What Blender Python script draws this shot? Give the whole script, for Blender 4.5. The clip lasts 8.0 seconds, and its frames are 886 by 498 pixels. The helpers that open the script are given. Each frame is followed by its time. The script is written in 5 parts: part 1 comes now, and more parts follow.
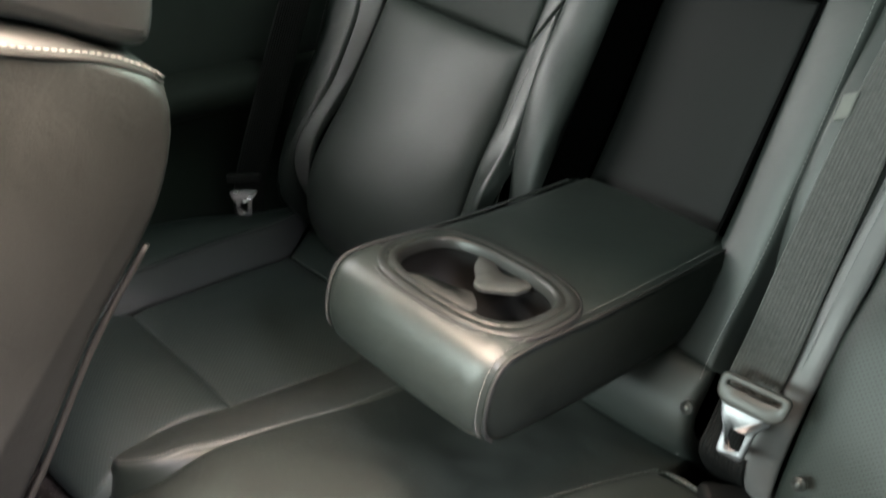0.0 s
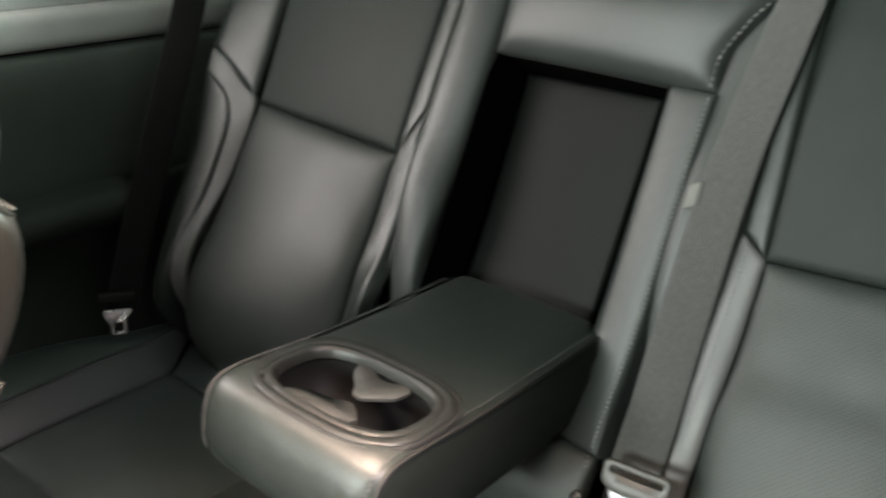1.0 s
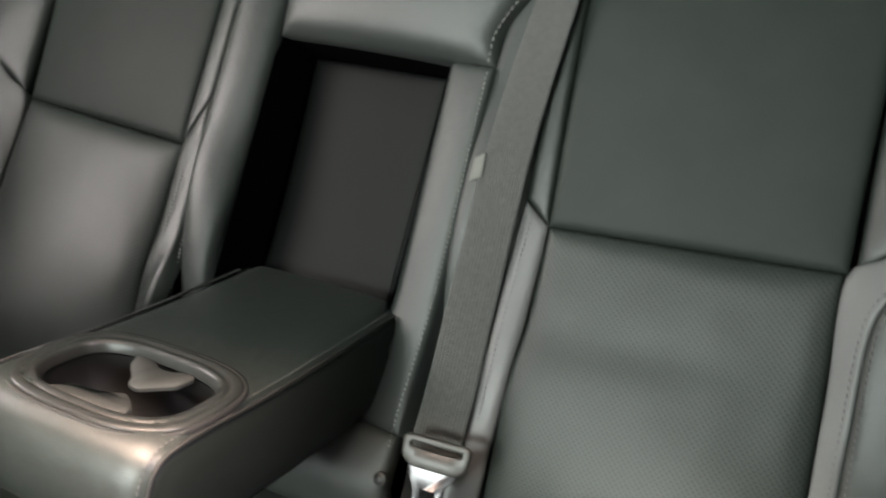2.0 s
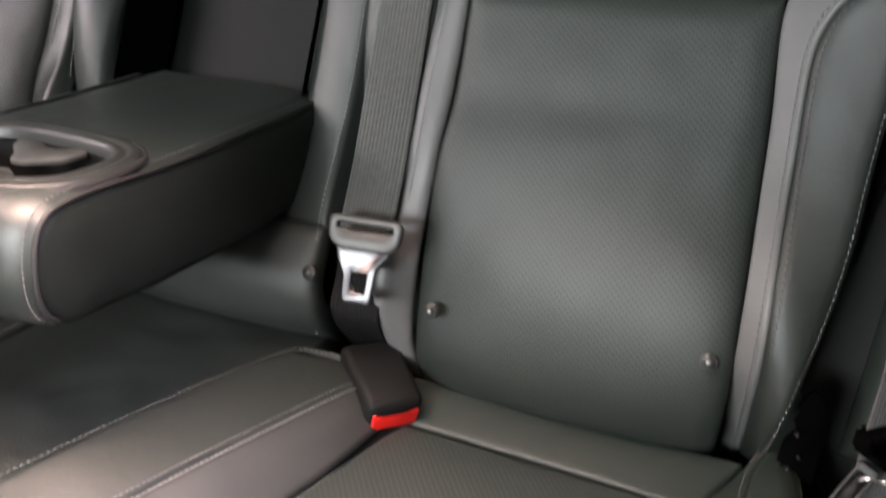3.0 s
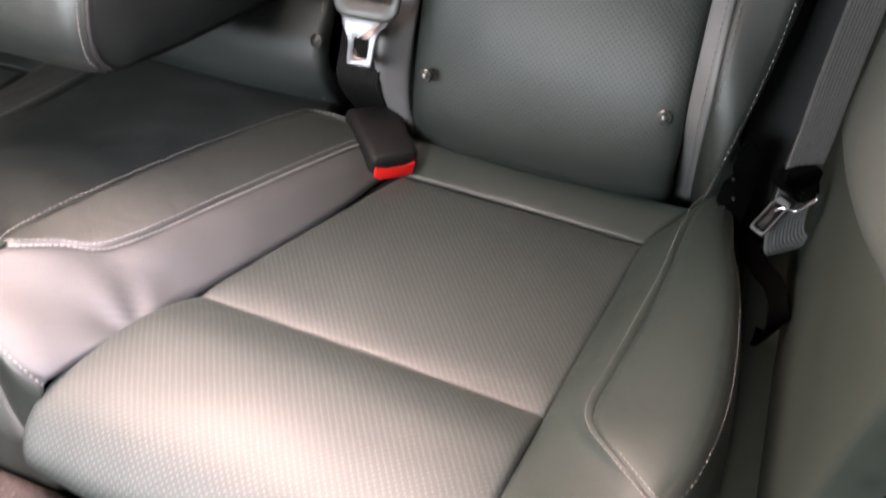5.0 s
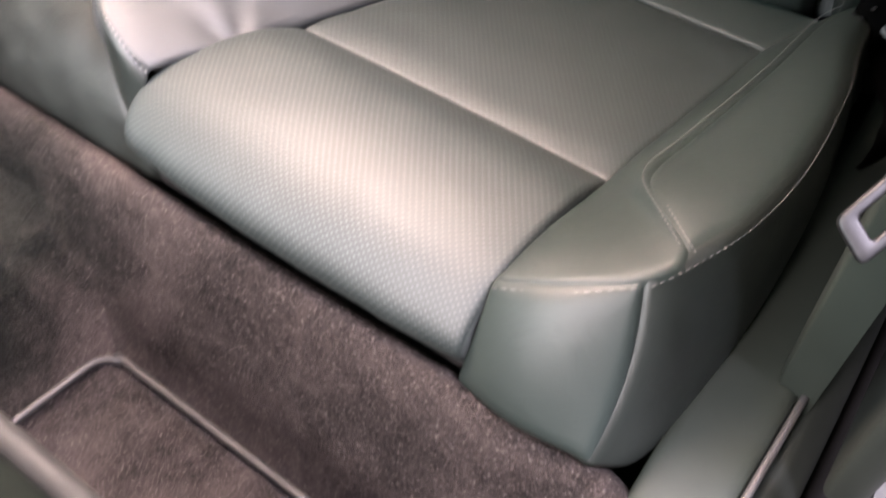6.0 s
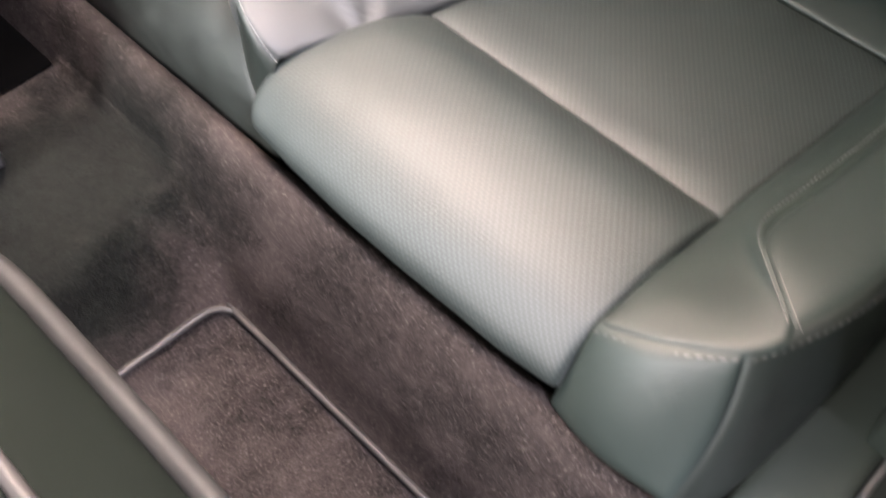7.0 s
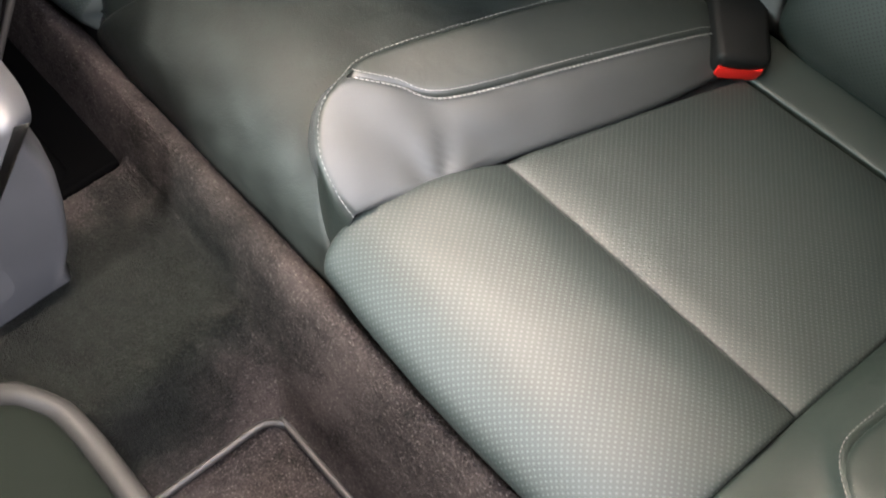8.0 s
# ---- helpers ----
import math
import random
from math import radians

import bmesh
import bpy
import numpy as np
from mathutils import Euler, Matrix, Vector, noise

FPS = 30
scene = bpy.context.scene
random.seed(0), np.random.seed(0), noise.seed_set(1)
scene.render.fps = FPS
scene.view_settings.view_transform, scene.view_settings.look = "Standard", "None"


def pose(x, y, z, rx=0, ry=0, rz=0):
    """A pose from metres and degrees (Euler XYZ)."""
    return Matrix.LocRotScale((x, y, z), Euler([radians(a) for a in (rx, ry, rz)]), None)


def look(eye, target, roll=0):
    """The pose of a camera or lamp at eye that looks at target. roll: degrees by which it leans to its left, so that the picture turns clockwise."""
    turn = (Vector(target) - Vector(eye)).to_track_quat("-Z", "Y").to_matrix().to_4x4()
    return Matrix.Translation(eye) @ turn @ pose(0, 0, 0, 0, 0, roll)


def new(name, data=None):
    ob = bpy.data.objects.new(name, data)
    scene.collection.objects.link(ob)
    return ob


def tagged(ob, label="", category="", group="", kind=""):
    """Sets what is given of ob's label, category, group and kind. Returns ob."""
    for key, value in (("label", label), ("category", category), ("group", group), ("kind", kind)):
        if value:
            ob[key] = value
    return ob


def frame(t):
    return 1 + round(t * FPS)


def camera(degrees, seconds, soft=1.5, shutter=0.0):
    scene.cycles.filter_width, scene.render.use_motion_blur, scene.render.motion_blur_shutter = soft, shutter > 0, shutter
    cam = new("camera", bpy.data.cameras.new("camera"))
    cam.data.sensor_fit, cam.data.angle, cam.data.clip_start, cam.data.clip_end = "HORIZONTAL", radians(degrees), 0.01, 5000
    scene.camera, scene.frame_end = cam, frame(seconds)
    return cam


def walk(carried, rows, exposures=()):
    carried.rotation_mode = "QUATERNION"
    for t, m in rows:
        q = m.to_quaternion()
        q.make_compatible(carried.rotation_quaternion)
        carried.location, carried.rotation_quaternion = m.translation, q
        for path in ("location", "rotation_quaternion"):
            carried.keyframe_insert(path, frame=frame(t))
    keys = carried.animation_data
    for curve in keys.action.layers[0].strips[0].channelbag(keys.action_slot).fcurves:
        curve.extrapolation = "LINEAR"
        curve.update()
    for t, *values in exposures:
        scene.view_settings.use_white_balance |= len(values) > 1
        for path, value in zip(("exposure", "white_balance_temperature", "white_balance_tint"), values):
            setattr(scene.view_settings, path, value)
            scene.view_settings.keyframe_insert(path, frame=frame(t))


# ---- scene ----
cam = camera(55.4, 8.0, 1.9, 0.5)
PATH = [
    (0, (0.507, -0.258, 1.099), (-0.719, 0.951, 0.082), 2.8),
    (0.5, (0.498, -0.265, 1.115), (-0.73, 1.047, 0.238), 2.6),
    (1, (0.524, -0.24, 1.119), (-0.597, 1.2, 0.3), 2.2),
    (1.2, (0.538, -0.229, 1.118), (-0.512, 1.269, 0.309), 2.1),
    (2.3, (0.576, -0.211, 1.011), (-0.167, 1.498, 0.284), 3.0),
    (2.5, (0.58, -0.208, 0.968), (-0.135, 1.511, 0.238), 1.8),
    (3, (0.593, -0.204, 0.895), (-0.047, 1.452, -0.027), 1.9),
    (3.5, (0.594, -0.201, 0.891), (-0.002, 1.389, -0.164), 1.9),
    (4, (0.6, -0.226, 0.907), (0.031, 1.33, -0.212), 2.3),
    (4.2, (0.615, -0.248, 0.922), (0.045, 1.289, -0.224), 2.2),
    (5.3, (0.673, -0.353, 0.923), (0.141, 1.023, -0.428), 3.5),
    (5.5, (0.698, -0.363, 0.895), (0.096, 0.953, -0.486), 3.2),
    (6, (0.758, -0.374, 0.845), (0.023, 0.709, -0.667), 2.4),
    (6.5, (0.782, -0.36, 0.846), (0.007, 0.528, -0.769), 0.8),
    (7, (0.688, -0.327, 0.933), (-0.049, 0.459, -0.752), 0.8),
    (7.5, (0.574, -0.281, 1.005), (-0.119, 0.448, -0.723), 2.9),
    (8, (0.545, -0.264, 1.02), (-0.19, 0.474, -0.687), 2.8),
]
walk(cam, [(t, look(eye, target, roll)) for t, eye, target, roll in PATH], [(0.0, 0.28, 6400, 6), (0.5, 0.34, 6450, 12), (1.0, 0.42, 6700, 13), (2.5, 0.38, 6700, 18), (3.0, 0.46, 6600, 24), (3.5, 0.5, 6600, 23), (4.2, 0.5, 6500, 21), (5.3, 0.52, 6350, 26), (6.5, 0.24, 6200, 17), (7.0, 0.2, 6150, 15), (8.0, -0.02, 6050, 6)])

# ---- light ----
world = bpy.data.worlds.new("world")
scene.world = world
world.use_nodes = True
wn = world.node_tree.nodes
wn["Background"].inputs[0].default_value = (0.78, 0.98, 0.86, 1)
wn["Background"].inputs[1].default_value = 0.11


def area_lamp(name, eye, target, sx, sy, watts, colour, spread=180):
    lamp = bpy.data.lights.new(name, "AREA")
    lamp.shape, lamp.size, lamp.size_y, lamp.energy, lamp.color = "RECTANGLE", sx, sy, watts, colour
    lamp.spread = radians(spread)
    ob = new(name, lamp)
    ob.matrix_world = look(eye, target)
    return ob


area_lamp("hall_light_beside_the_door", (1.50, -0.16, 2.05), (0.36, 0.05, 0.40), 0.5, 0.5, 118, (0.98, 0.91, 1.0))
area_lamp("hall_light_ahead_of_the_car", (0.36, -2.30, 2.38), (0.35, 0.0, 0.35), 0.40, 0.40, 190, (1.0, 0.86, 0.80))
area_lamp("windscreen_light", (-0.18, -1.75, 1.24), (-0.1, 0.5, 0.9), 1.0, 0.40, 62, (0.85, 0.98, 0.93))
area_lamp("far_window_light", (-1.05, -0.14, 1.20), (-0.3, 0.50, 0.55), 0.7, 0.22, 18, (1.0, 0.97, 0.94))
area_lamp("rear_window_light", (0.15, 1.45, 1.22), (0.0, 0.3, 0.85), 1.2, 0.32, 60, (0.74, 1.0, 0.86))
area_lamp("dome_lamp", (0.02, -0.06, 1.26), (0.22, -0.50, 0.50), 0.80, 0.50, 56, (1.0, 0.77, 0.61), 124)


# ---- materials ----
def material(name):
    m = bpy.data.materials.new(name)
    m.use_nodes = True
    return m, m.node_tree, m.node_tree.nodes["Principled BSDF"]


def node(tree, kind, **sockets):
    n = tree.nodes.new(kind)
    for key, value in sockets.items():
        n.inputs[key.replace("_", " ")].default_value = value
    return n


def math_node(tree, op, a, b=None):
    n = tree.nodes.new("ShaderNodeMath")
    n.operation = op
    for k, v in enumerate((a, b)):
        if v is None:
            continue
        if isinstance(v, (int, float)):
            n.inputs[k].default_value = v
        else:
            tree.links.new(v, n.inputs[k])
    return n.outputs[0]


def mixed(tree, factor, low, high):
    n = tree.nodes.new("ShaderNodeMix")
    n.data_type = "RGBA"
    tree.links.new(factor, n.inputs[0])
    for sock, v in ((n.inputs[6], low), (n.inputs[7], high)):
        if isinstance(v, tuple):
            sock.default_value = (*v, 1)
        else:
            tree.links.new(v, sock)
    return n.outputs[2]


def surface(name, low, high, rough=0.45, rough_span=0.12, grain=900, relief=0.0004, patch_scale=9, metal=0.0, coat=0.0, spec=0.5, wrinkle=0.0, holes=0.0, hole_colour=(0.005, 0.0055, 0.005), hole_depth=0.0002):
    """A surface with broad patches, fine grain and, where holes is set, a staggered grid of small perforations that many metres apart."""
    m, tree, bsdf = material(name)
    link = tree.links.new
    co = tree.nodes.new("ShaderNodeTexCoord")
    broad = node(tree, "ShaderNodeTexNoise", Scale=patch_scale, Detail=4, Roughness=0.6)
    fine = node(tree, "ShaderNodeTexNoise", Scale=grain, Detail=2, Roughness=0.6)
    link(co.outputs["Object"], broad.inputs["Vector"])
    link(co.outputs["Object"], fine.inputs["Vector"])
    blend = math_node(tree, "ADD", math_node(tree, "MULTIPLY", broad.outputs[0], 0.7), math_node(tree, "MULTIPLY", fine.outputs[0], 0.3))
    ramp = node(tree, "ShaderNodeMapRange")
    ramp.inputs[1].default_value, ramp.inputs[2].default_value = 0.32, 0.68
    link(blend, ramp.inputs[0])
    colour = mixed(tree, ramp.outputs[0], low, high)
    height = math_node(tree, "MULTIPLY", fine.outputs[0], relief)
    if wrinkle:
        crease = node(tree, "ShaderNodeTexNoise", Scale=28, Detail=3, Roughness=0.5, Distortion=0.6)
        link(co.outputs["Object"], crease.inputs["Vector"])
        height = math_node(tree, "ADD", height, math_node(tree, "MULTIPLY", crease.outputs[0], wrinkle))
    if holes:
        uv = tree.nodes.new("ShaderNodeSeparateXYZ")
        link(co.outputs["UV"], uv.inputs[0])
        dist = None
        for shift in (0.0, 0.5):
            sq = []
            for axis in (0, 1):
                f = math_node(tree, "FRACT", math_node(tree, "ADD", math_node(tree, "DIVIDE", uv.outputs[axis], holes), shift))
                d = math_node(tree, "SUBTRACT", f, 0.5)
                sq.append(math_node(tree, "MULTIPLY", d, d))
            r = math_node(tree, "SQRT", math_node(tree, "ADD", sq[0], sq[1]))
            dist = r if dist is None else math_node(tree, "MINIMUM", dist, r)
        dot = node(tree, "ShaderNodeMapRange")
        dot.interpolation_type = "SMOOTHSTEP"
        dot.inputs[1].default_value, dot.inputs[2].default_value = 0.10, 0.21
        link(dist, dot.inputs[0])
        colour = mixed(tree, dot.outputs[0], hole_colour, colour)
        height = math_node(tree, "ADD", height, math_node(tree, "MULTIPLY", dot.outputs[0], hole_depth))
    link(colour, bsdf.inputs["Base Color"])
    bump = tree.nodes.new("ShaderNodeBump")
    bump.inputs["Strength"].default_value, bump.inputs["Distance"].default_value = 1.0, 1.0
    link(height, bump.inputs["Height"])
    link(bump.outputs[0], bsdf.inputs["Normal"])
    rr = node(tree, "ShaderNodeMapRange")
    rr.inputs[3].default_value, rr.inputs[4].default_value = rough - rough_span / 2, rough + rough_span / 2
    link(broad.outputs[0], rr.inputs[0])
    link(rr.outputs[0], bsdf.inputs["Roughness"])
    bsdf.inputs["Metallic"].default_value, bsdf.inputs["Coat Weight"].default_value = metal, coat
    bsdf.inputs["Specular IOR Level"].default_value = spec
    return m


LEATHER = surface("black_leather", (0.0092, 0.0125, 0.0108), (0.0155, 0.0203, 0.0175), 0.42, 0.12, 1100, 0.00025, 7, spec=0.6, wrinkle=0.0009)
LEATHER_SOFT = surface("soft_black_leather", (0.022, 0.0252, 0.0236), (0.032, 0.0364, 0.0343), 0.45, 0.10, 1100, 0.00025, 6, spec=0.6, wrinkle=0.0010)
FRONT_LEATHER = surface("worn_front_seat_leather", (0.0110, 0.0113, 0.0110), (0.0240, 0.0243, 0.0240), 0.42, 0.18, 800, 0.0003, 5, spec=0.5, wrinkle=0.0014)
# Front seat leather again, paler: door light on the headrest is in the colour.
LIT_HEAD_LEATHER = surface("lit_headrest_leather", (0.027, 0.0265, 0.0275), (0.048, 0.0470, 0.0485), 0.36, 0.12, 800, 0.0003, 4, spec=0.9, wrinkle=0.0012)
# Cushion leather made paler: the light on these faces is in the colour.
LIT_FACE_LEATHER = surface("lit_grey_leather", (0.034, 0.0372, 0.0372), (0.043, 0.0468, 0.0470), 0.52, 0.06, 900, 0.0003, 4, spec=0.5, wrinkle=0.0004)
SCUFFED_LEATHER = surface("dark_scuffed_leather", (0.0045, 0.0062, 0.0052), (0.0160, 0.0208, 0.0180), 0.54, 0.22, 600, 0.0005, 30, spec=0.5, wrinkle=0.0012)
BOLSTER_LEATHER = surface("bolster_black_leather", (0.0122, 0.0194, 0.0166), (0.0186, 0.0280, 0.0246), 0.50, 0.11, 1100, 0.00025, 6, spec=0.6, wrinkle=0.0010)
UPPER_LEATHER = surface("dull_black_leather", (0.0155, 0.0200, 0.0176), (0.0240, 0.0300, 0.0268), 0.56, 0.10, 1100, 0.00025, 7, spec=0.25, wrinkle=0.0009)
# Armrest leather again, duller and darker: the flanks' shade is in the colour.
SHADED_FLANK_LEATHER = surface("shaded_matt_leather", (0.0092, 0.0120, 0.0106), (0.0155, 0.0196, 0.0174), 0.58, 0.10, 1100, 0.00025, 7, spec=0.22, wrinkle=0.0009)
STRIP = surface("grey_leather_strip", (0.098, 0.097, 0.097), (0.128, 0.127, 0.126), 0.46, 0.10, 1100, 0.0002, 6, spec=0.5)
INNER_STRIP = surface("pale_grey_leather_strip", (0.122, 0.117, 0.119), (0.156, 0.150, 0.152), 0.48, 0.10, 1100, 0.0002, 6, spec=0.5)
PERFORATED = surface("perforated_black_leather", (0.015, 0.020, 0.0173), (0.023, 0.0298, 0.026), 0.53, 0.10, 1000, 0.0002, 6, spec=0.65, holes=0.0066, hole_colour=(0.0030, 0.0040, 0.0035), hole_depth=0.00014)
SEAT_PERFORATED = surface("perforated_seat_leather", (0.0074, 0.0136, 0.0124), (0.0112, 0.0192, 0.0177), 0.60, 0.06, 1000, 0.0002, 6, spec=0.85, holes=0.0066, hole_colour=(0.039, 0.049, 0.046), hole_depth=0.00012)
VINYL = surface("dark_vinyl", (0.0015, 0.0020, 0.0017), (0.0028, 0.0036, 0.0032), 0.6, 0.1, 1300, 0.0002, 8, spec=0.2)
SEAM = surface("seam_gap", (0.010, 0.010, 0.010), (0.018, 0.018, 0.018), 0.7, 0.1, 600, 0.0001)
THREAD = surface("grey_thread", (0.20, 0.20, 0.195), (0.34, 0.34, 0.33), 0.7, 0.1, 1500, 0.0001)
DARK_THREAD = surface("dark_thread", (0.075, 0.076, 0.073), (0.13, 0.13, 0.126), 0.7, 0.1, 1500, 0.0001)
TRIM = surface("soft_touch_dark_plastic", (0.017, 0.0212, 0.0178), (0.027, 0.0325, 0.0280), 0.60, 0.1, 1600, 0.0002, 10, spec=0.3)
SILL_TRIM = surface("dark_sill_plastic", (0.0150, 0.0198, 0.0157), (0.0238, 0.0305, 0.0250), 0.60, 0.1, 1600, 0.0002, 10, spec=0.25)
# Blacker than cloth: shade of the footwell and recess is in this colour.
SHADE_BLACK_CLOTH = surface("shade_black_cloth", (0.0006, 0.0006, 0.0006), (0.0014, 0.0014, 0.0014), 0.9, 0.05, 900, 0.0001, 12, spec=0.02)
SEATBACK_PANEL = surface("dark_seat_back_vinyl", (0.0046, 0.0066, 0.0050), (0.0076, 0.0102, 0.0080), 0.66, 0.1, 1100, 0.0003, 8, spec=0.10)
# Trim made paler: door and window light is put into the colour.
LIT_TRIM = surface("lit_soft_trim", (0.040, 0.048, 0.043), (0.060, 0.070, 0.063), 0.55, 0.1, 1400, 0.0002, 8, spec=0.4)
BLACK = surface("black_plastic", (0.004, 0.004, 0.004), (0.008, 0.008, 0.008), 0.60, 0.1, 1200, 0.0001, 12, spec=0.25)
GREY = surface("grey_plastic", (0.050, 0.052, 0.057), (0.068, 0.070, 0.076), 0.42, 0.1, 1400, 0.0001, 12)
CUP = surface("dark_grey_satin_plastic", (0.015, 0.016, 0.015), (0.023, 0.024, 0.023), 0.36, 0.08, 1500, 0.0001, 14)
RUBBER = surface("grey_rubber", (0.034, 0.036, 0.034), (0.052, 0.054, 0.051), 0.55, 0.1, 1200, 0.0002, 14)
STEEL = surface("bright_steel", (0.075, 0.073, 0.077), (0.13, 0.128, 0.135), 0.34, 0.10, 700, 0.00005, 30, metal=1.0)
# Polished steel; on the far tongue its paler colour replaces missing light.
LIT_CHROME = surface("lit_polished_steel", (0.42, 0.42, 0.43), (0.58, 0.58, 0.59), 0.26, 0.08, 700, 0.00003, 30, metal=1.0)
SATIN_LEATHER = surface("satin_black_leather", (0.0140, 0.0176, 0.0157), (0.0220, 0.0264, 0.0240), 0.42, 0.12, 900, 0.00025, 6, spec=0.75, wrinkle=0.0012)
# Same steel, darkened in colour to offset the strong door light.
DIMMED_STEEL = surface("dimmed_steel", (0.035, 0.035, 0.036), (0.055, 0.055, 0.056), 0.52, 0.16, 700, 0.00005, 30, metal=1.0)
RED = surface("red_plastic", (0.60, 0.012, 0.008), (0.75, 0.02, 0.014), 0.35, 0.1, 900, 0.00005, 20)
PIPING = surface("grey_piping", (0.018, 0.0172, 0.0160), (0.029, 0.0276, 0.0258), 0.55, 0.1, 900, 0.0001, 20)
BAND = surface("dark_grey_edge_band", (0.017, 0.0170, 0.0158), (0.027, 0.0268, 0.0250), 0.6, 0.1, 900, 0.0002, 20, spec=0.3)
ALU = surface("satin_sill_strip", (0.07, 0.07, 0.07), (0.11, 0.11, 0.11), 0.5, 0.1, 800, 0.00005, 20, metal=0.6)
HEADLINER = surface("grey_headliner_cloth", (0.28, 0.28, 0.27), (0.36, 0.36, 0.35), 0.9, 0.05, 700, 0.0003, 6)
CONCRETE = surface("grey_hall_floor", (0.16, 0.16, 0.16), (0.24, 0.24, 0.23), 0.6, 0.2, 60, 0.001, 2)
LABEL = surface("pale_cloth_label", (0.12, 0.12, 0.11), (0.17, 0.17, 0.155), 0.8, 0.05, 900, 0.0001, 20)


def carpet_material(name, low, high):
    m, tree, bsdf = material(name)
    link = tree.links.new
    co = tree.nodes.new("ShaderNodeTexCoord")
    broad = node(tree, "ShaderNodeTexNoise", Scale=8, Detail=4, Roughness=0.55, Distortion=0.7)
    tuft = node(tree, "ShaderNodeTexNoise", Scale=330, Detail=4, Roughness=0.75)
    fleck = node(tree, "ShaderNodeTexVoronoi", Scale=650)
    for n in (broad, tuft, fleck):
        link(co.outputs["Object"], n.inputs["Vector"])
    stretch = node(tree, "ShaderNodeMapRange")
    stretch.inputs[1].default_value, stretch.inputs[2].default_value = 0.40, 0.60
    link(broad.outputs[0], stretch.inputs[0])
    grain = node(tree, "ShaderNodeMapRange")
    grain.inputs[1].default_value, grain.inputs[2].default_value = 0.43, 0.62
    link(tuft.outputs[0], grain.inputs[0])
    clump = node(tree, "ShaderNodeTexNoise", Scale=60, Detail=3, Roughness=0.6)
    link(co.outputs["Object"], clump.inputs["Vector"])
    tread = node(tree, "ShaderNodeMapRange")
    tread.inputs[1].default_value, tread.inputs[2].default_value = 0.38, 0.64
    link(clump.outputs[0], tread.inputs[0])
    mix = math_node(tree, "ADD", math_node(tree, "MULTIPLY", stretch.outputs[0], 0.34), math_node(tree, "MULTIPLY", grain.outputs[0], 0.46))
    mix = math_node(tree, "ADD", mix, math_node(tree, "MULTIPLY", tread.outputs[0], 0.20))
    # Darker greenish patch over the tunnel, two lobes with a noisy edge.
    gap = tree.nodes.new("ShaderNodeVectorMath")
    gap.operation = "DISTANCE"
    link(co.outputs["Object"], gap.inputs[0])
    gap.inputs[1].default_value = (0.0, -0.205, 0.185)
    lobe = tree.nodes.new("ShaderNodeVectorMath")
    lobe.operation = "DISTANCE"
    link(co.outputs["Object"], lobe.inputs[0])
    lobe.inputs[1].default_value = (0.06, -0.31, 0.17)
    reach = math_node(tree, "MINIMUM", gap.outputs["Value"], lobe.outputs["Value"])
    patch_fade = node(tree, "ShaderNodeMapRange")
    patch_fade.inputs[1].default_value, patch_fade.inputs[2].default_value, patch_fade.inputs[3].default_value, patch_fade.inputs[4].default_value = 0.19, 0.31, 0.0, 1.0
    link(math_node(tree, "ADD", reach, math_node(tree, "MULTIPLY", broad.outputs[0], 0.18)), patch_fade.inputs[0])
    dark_pile = mixed(tree, mix, (0.0006, 0.0007, 0.0006), (0.0165, 0.0188, 0.0155))
    base = mixed(tree, patch_fade.outputs[0], dark_pile, mixed(tree, mix, low, high))
    spark = math_node(tree, "MULTIPLY", math_node(tree, "MULTIPLY", math_node(tree, "GREATER_THAN", tuft.outputs[0], 0.63), 0.40), math_node(tree, "ADD", math_node(tree, "MULTIPLY", patch_fade.outputs[0], 0.9), 0.1))
    link(mixed(tree, spark, base, (0.30, 0.27, 0.25)), bsdf.inputs["Base Color"])
    bump = tree.nodes.new("ShaderNodeBump")
    bump.inputs["Distance"].default_value = 0.005
    link(math_node(tree, "ADD", tuft.outputs[0], math_node(tree, "MULTIPLY", fleck.outputs[0], 0.6)), bump.inputs["Height"])
    link(bump.outputs[0], bsdf.inputs["Normal"])
    bsdf.inputs["Roughness"].default_value = 0.95
    bsdf.inputs["Specular IOR Level"].default_value = 0.03
    bsdf.inputs["Sheen Weight"].default_value = 0.02
    bsdf.inputs["Sheen Roughness"].default_value = 0.5
    return m


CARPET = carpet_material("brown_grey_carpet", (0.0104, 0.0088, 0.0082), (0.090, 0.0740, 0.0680))


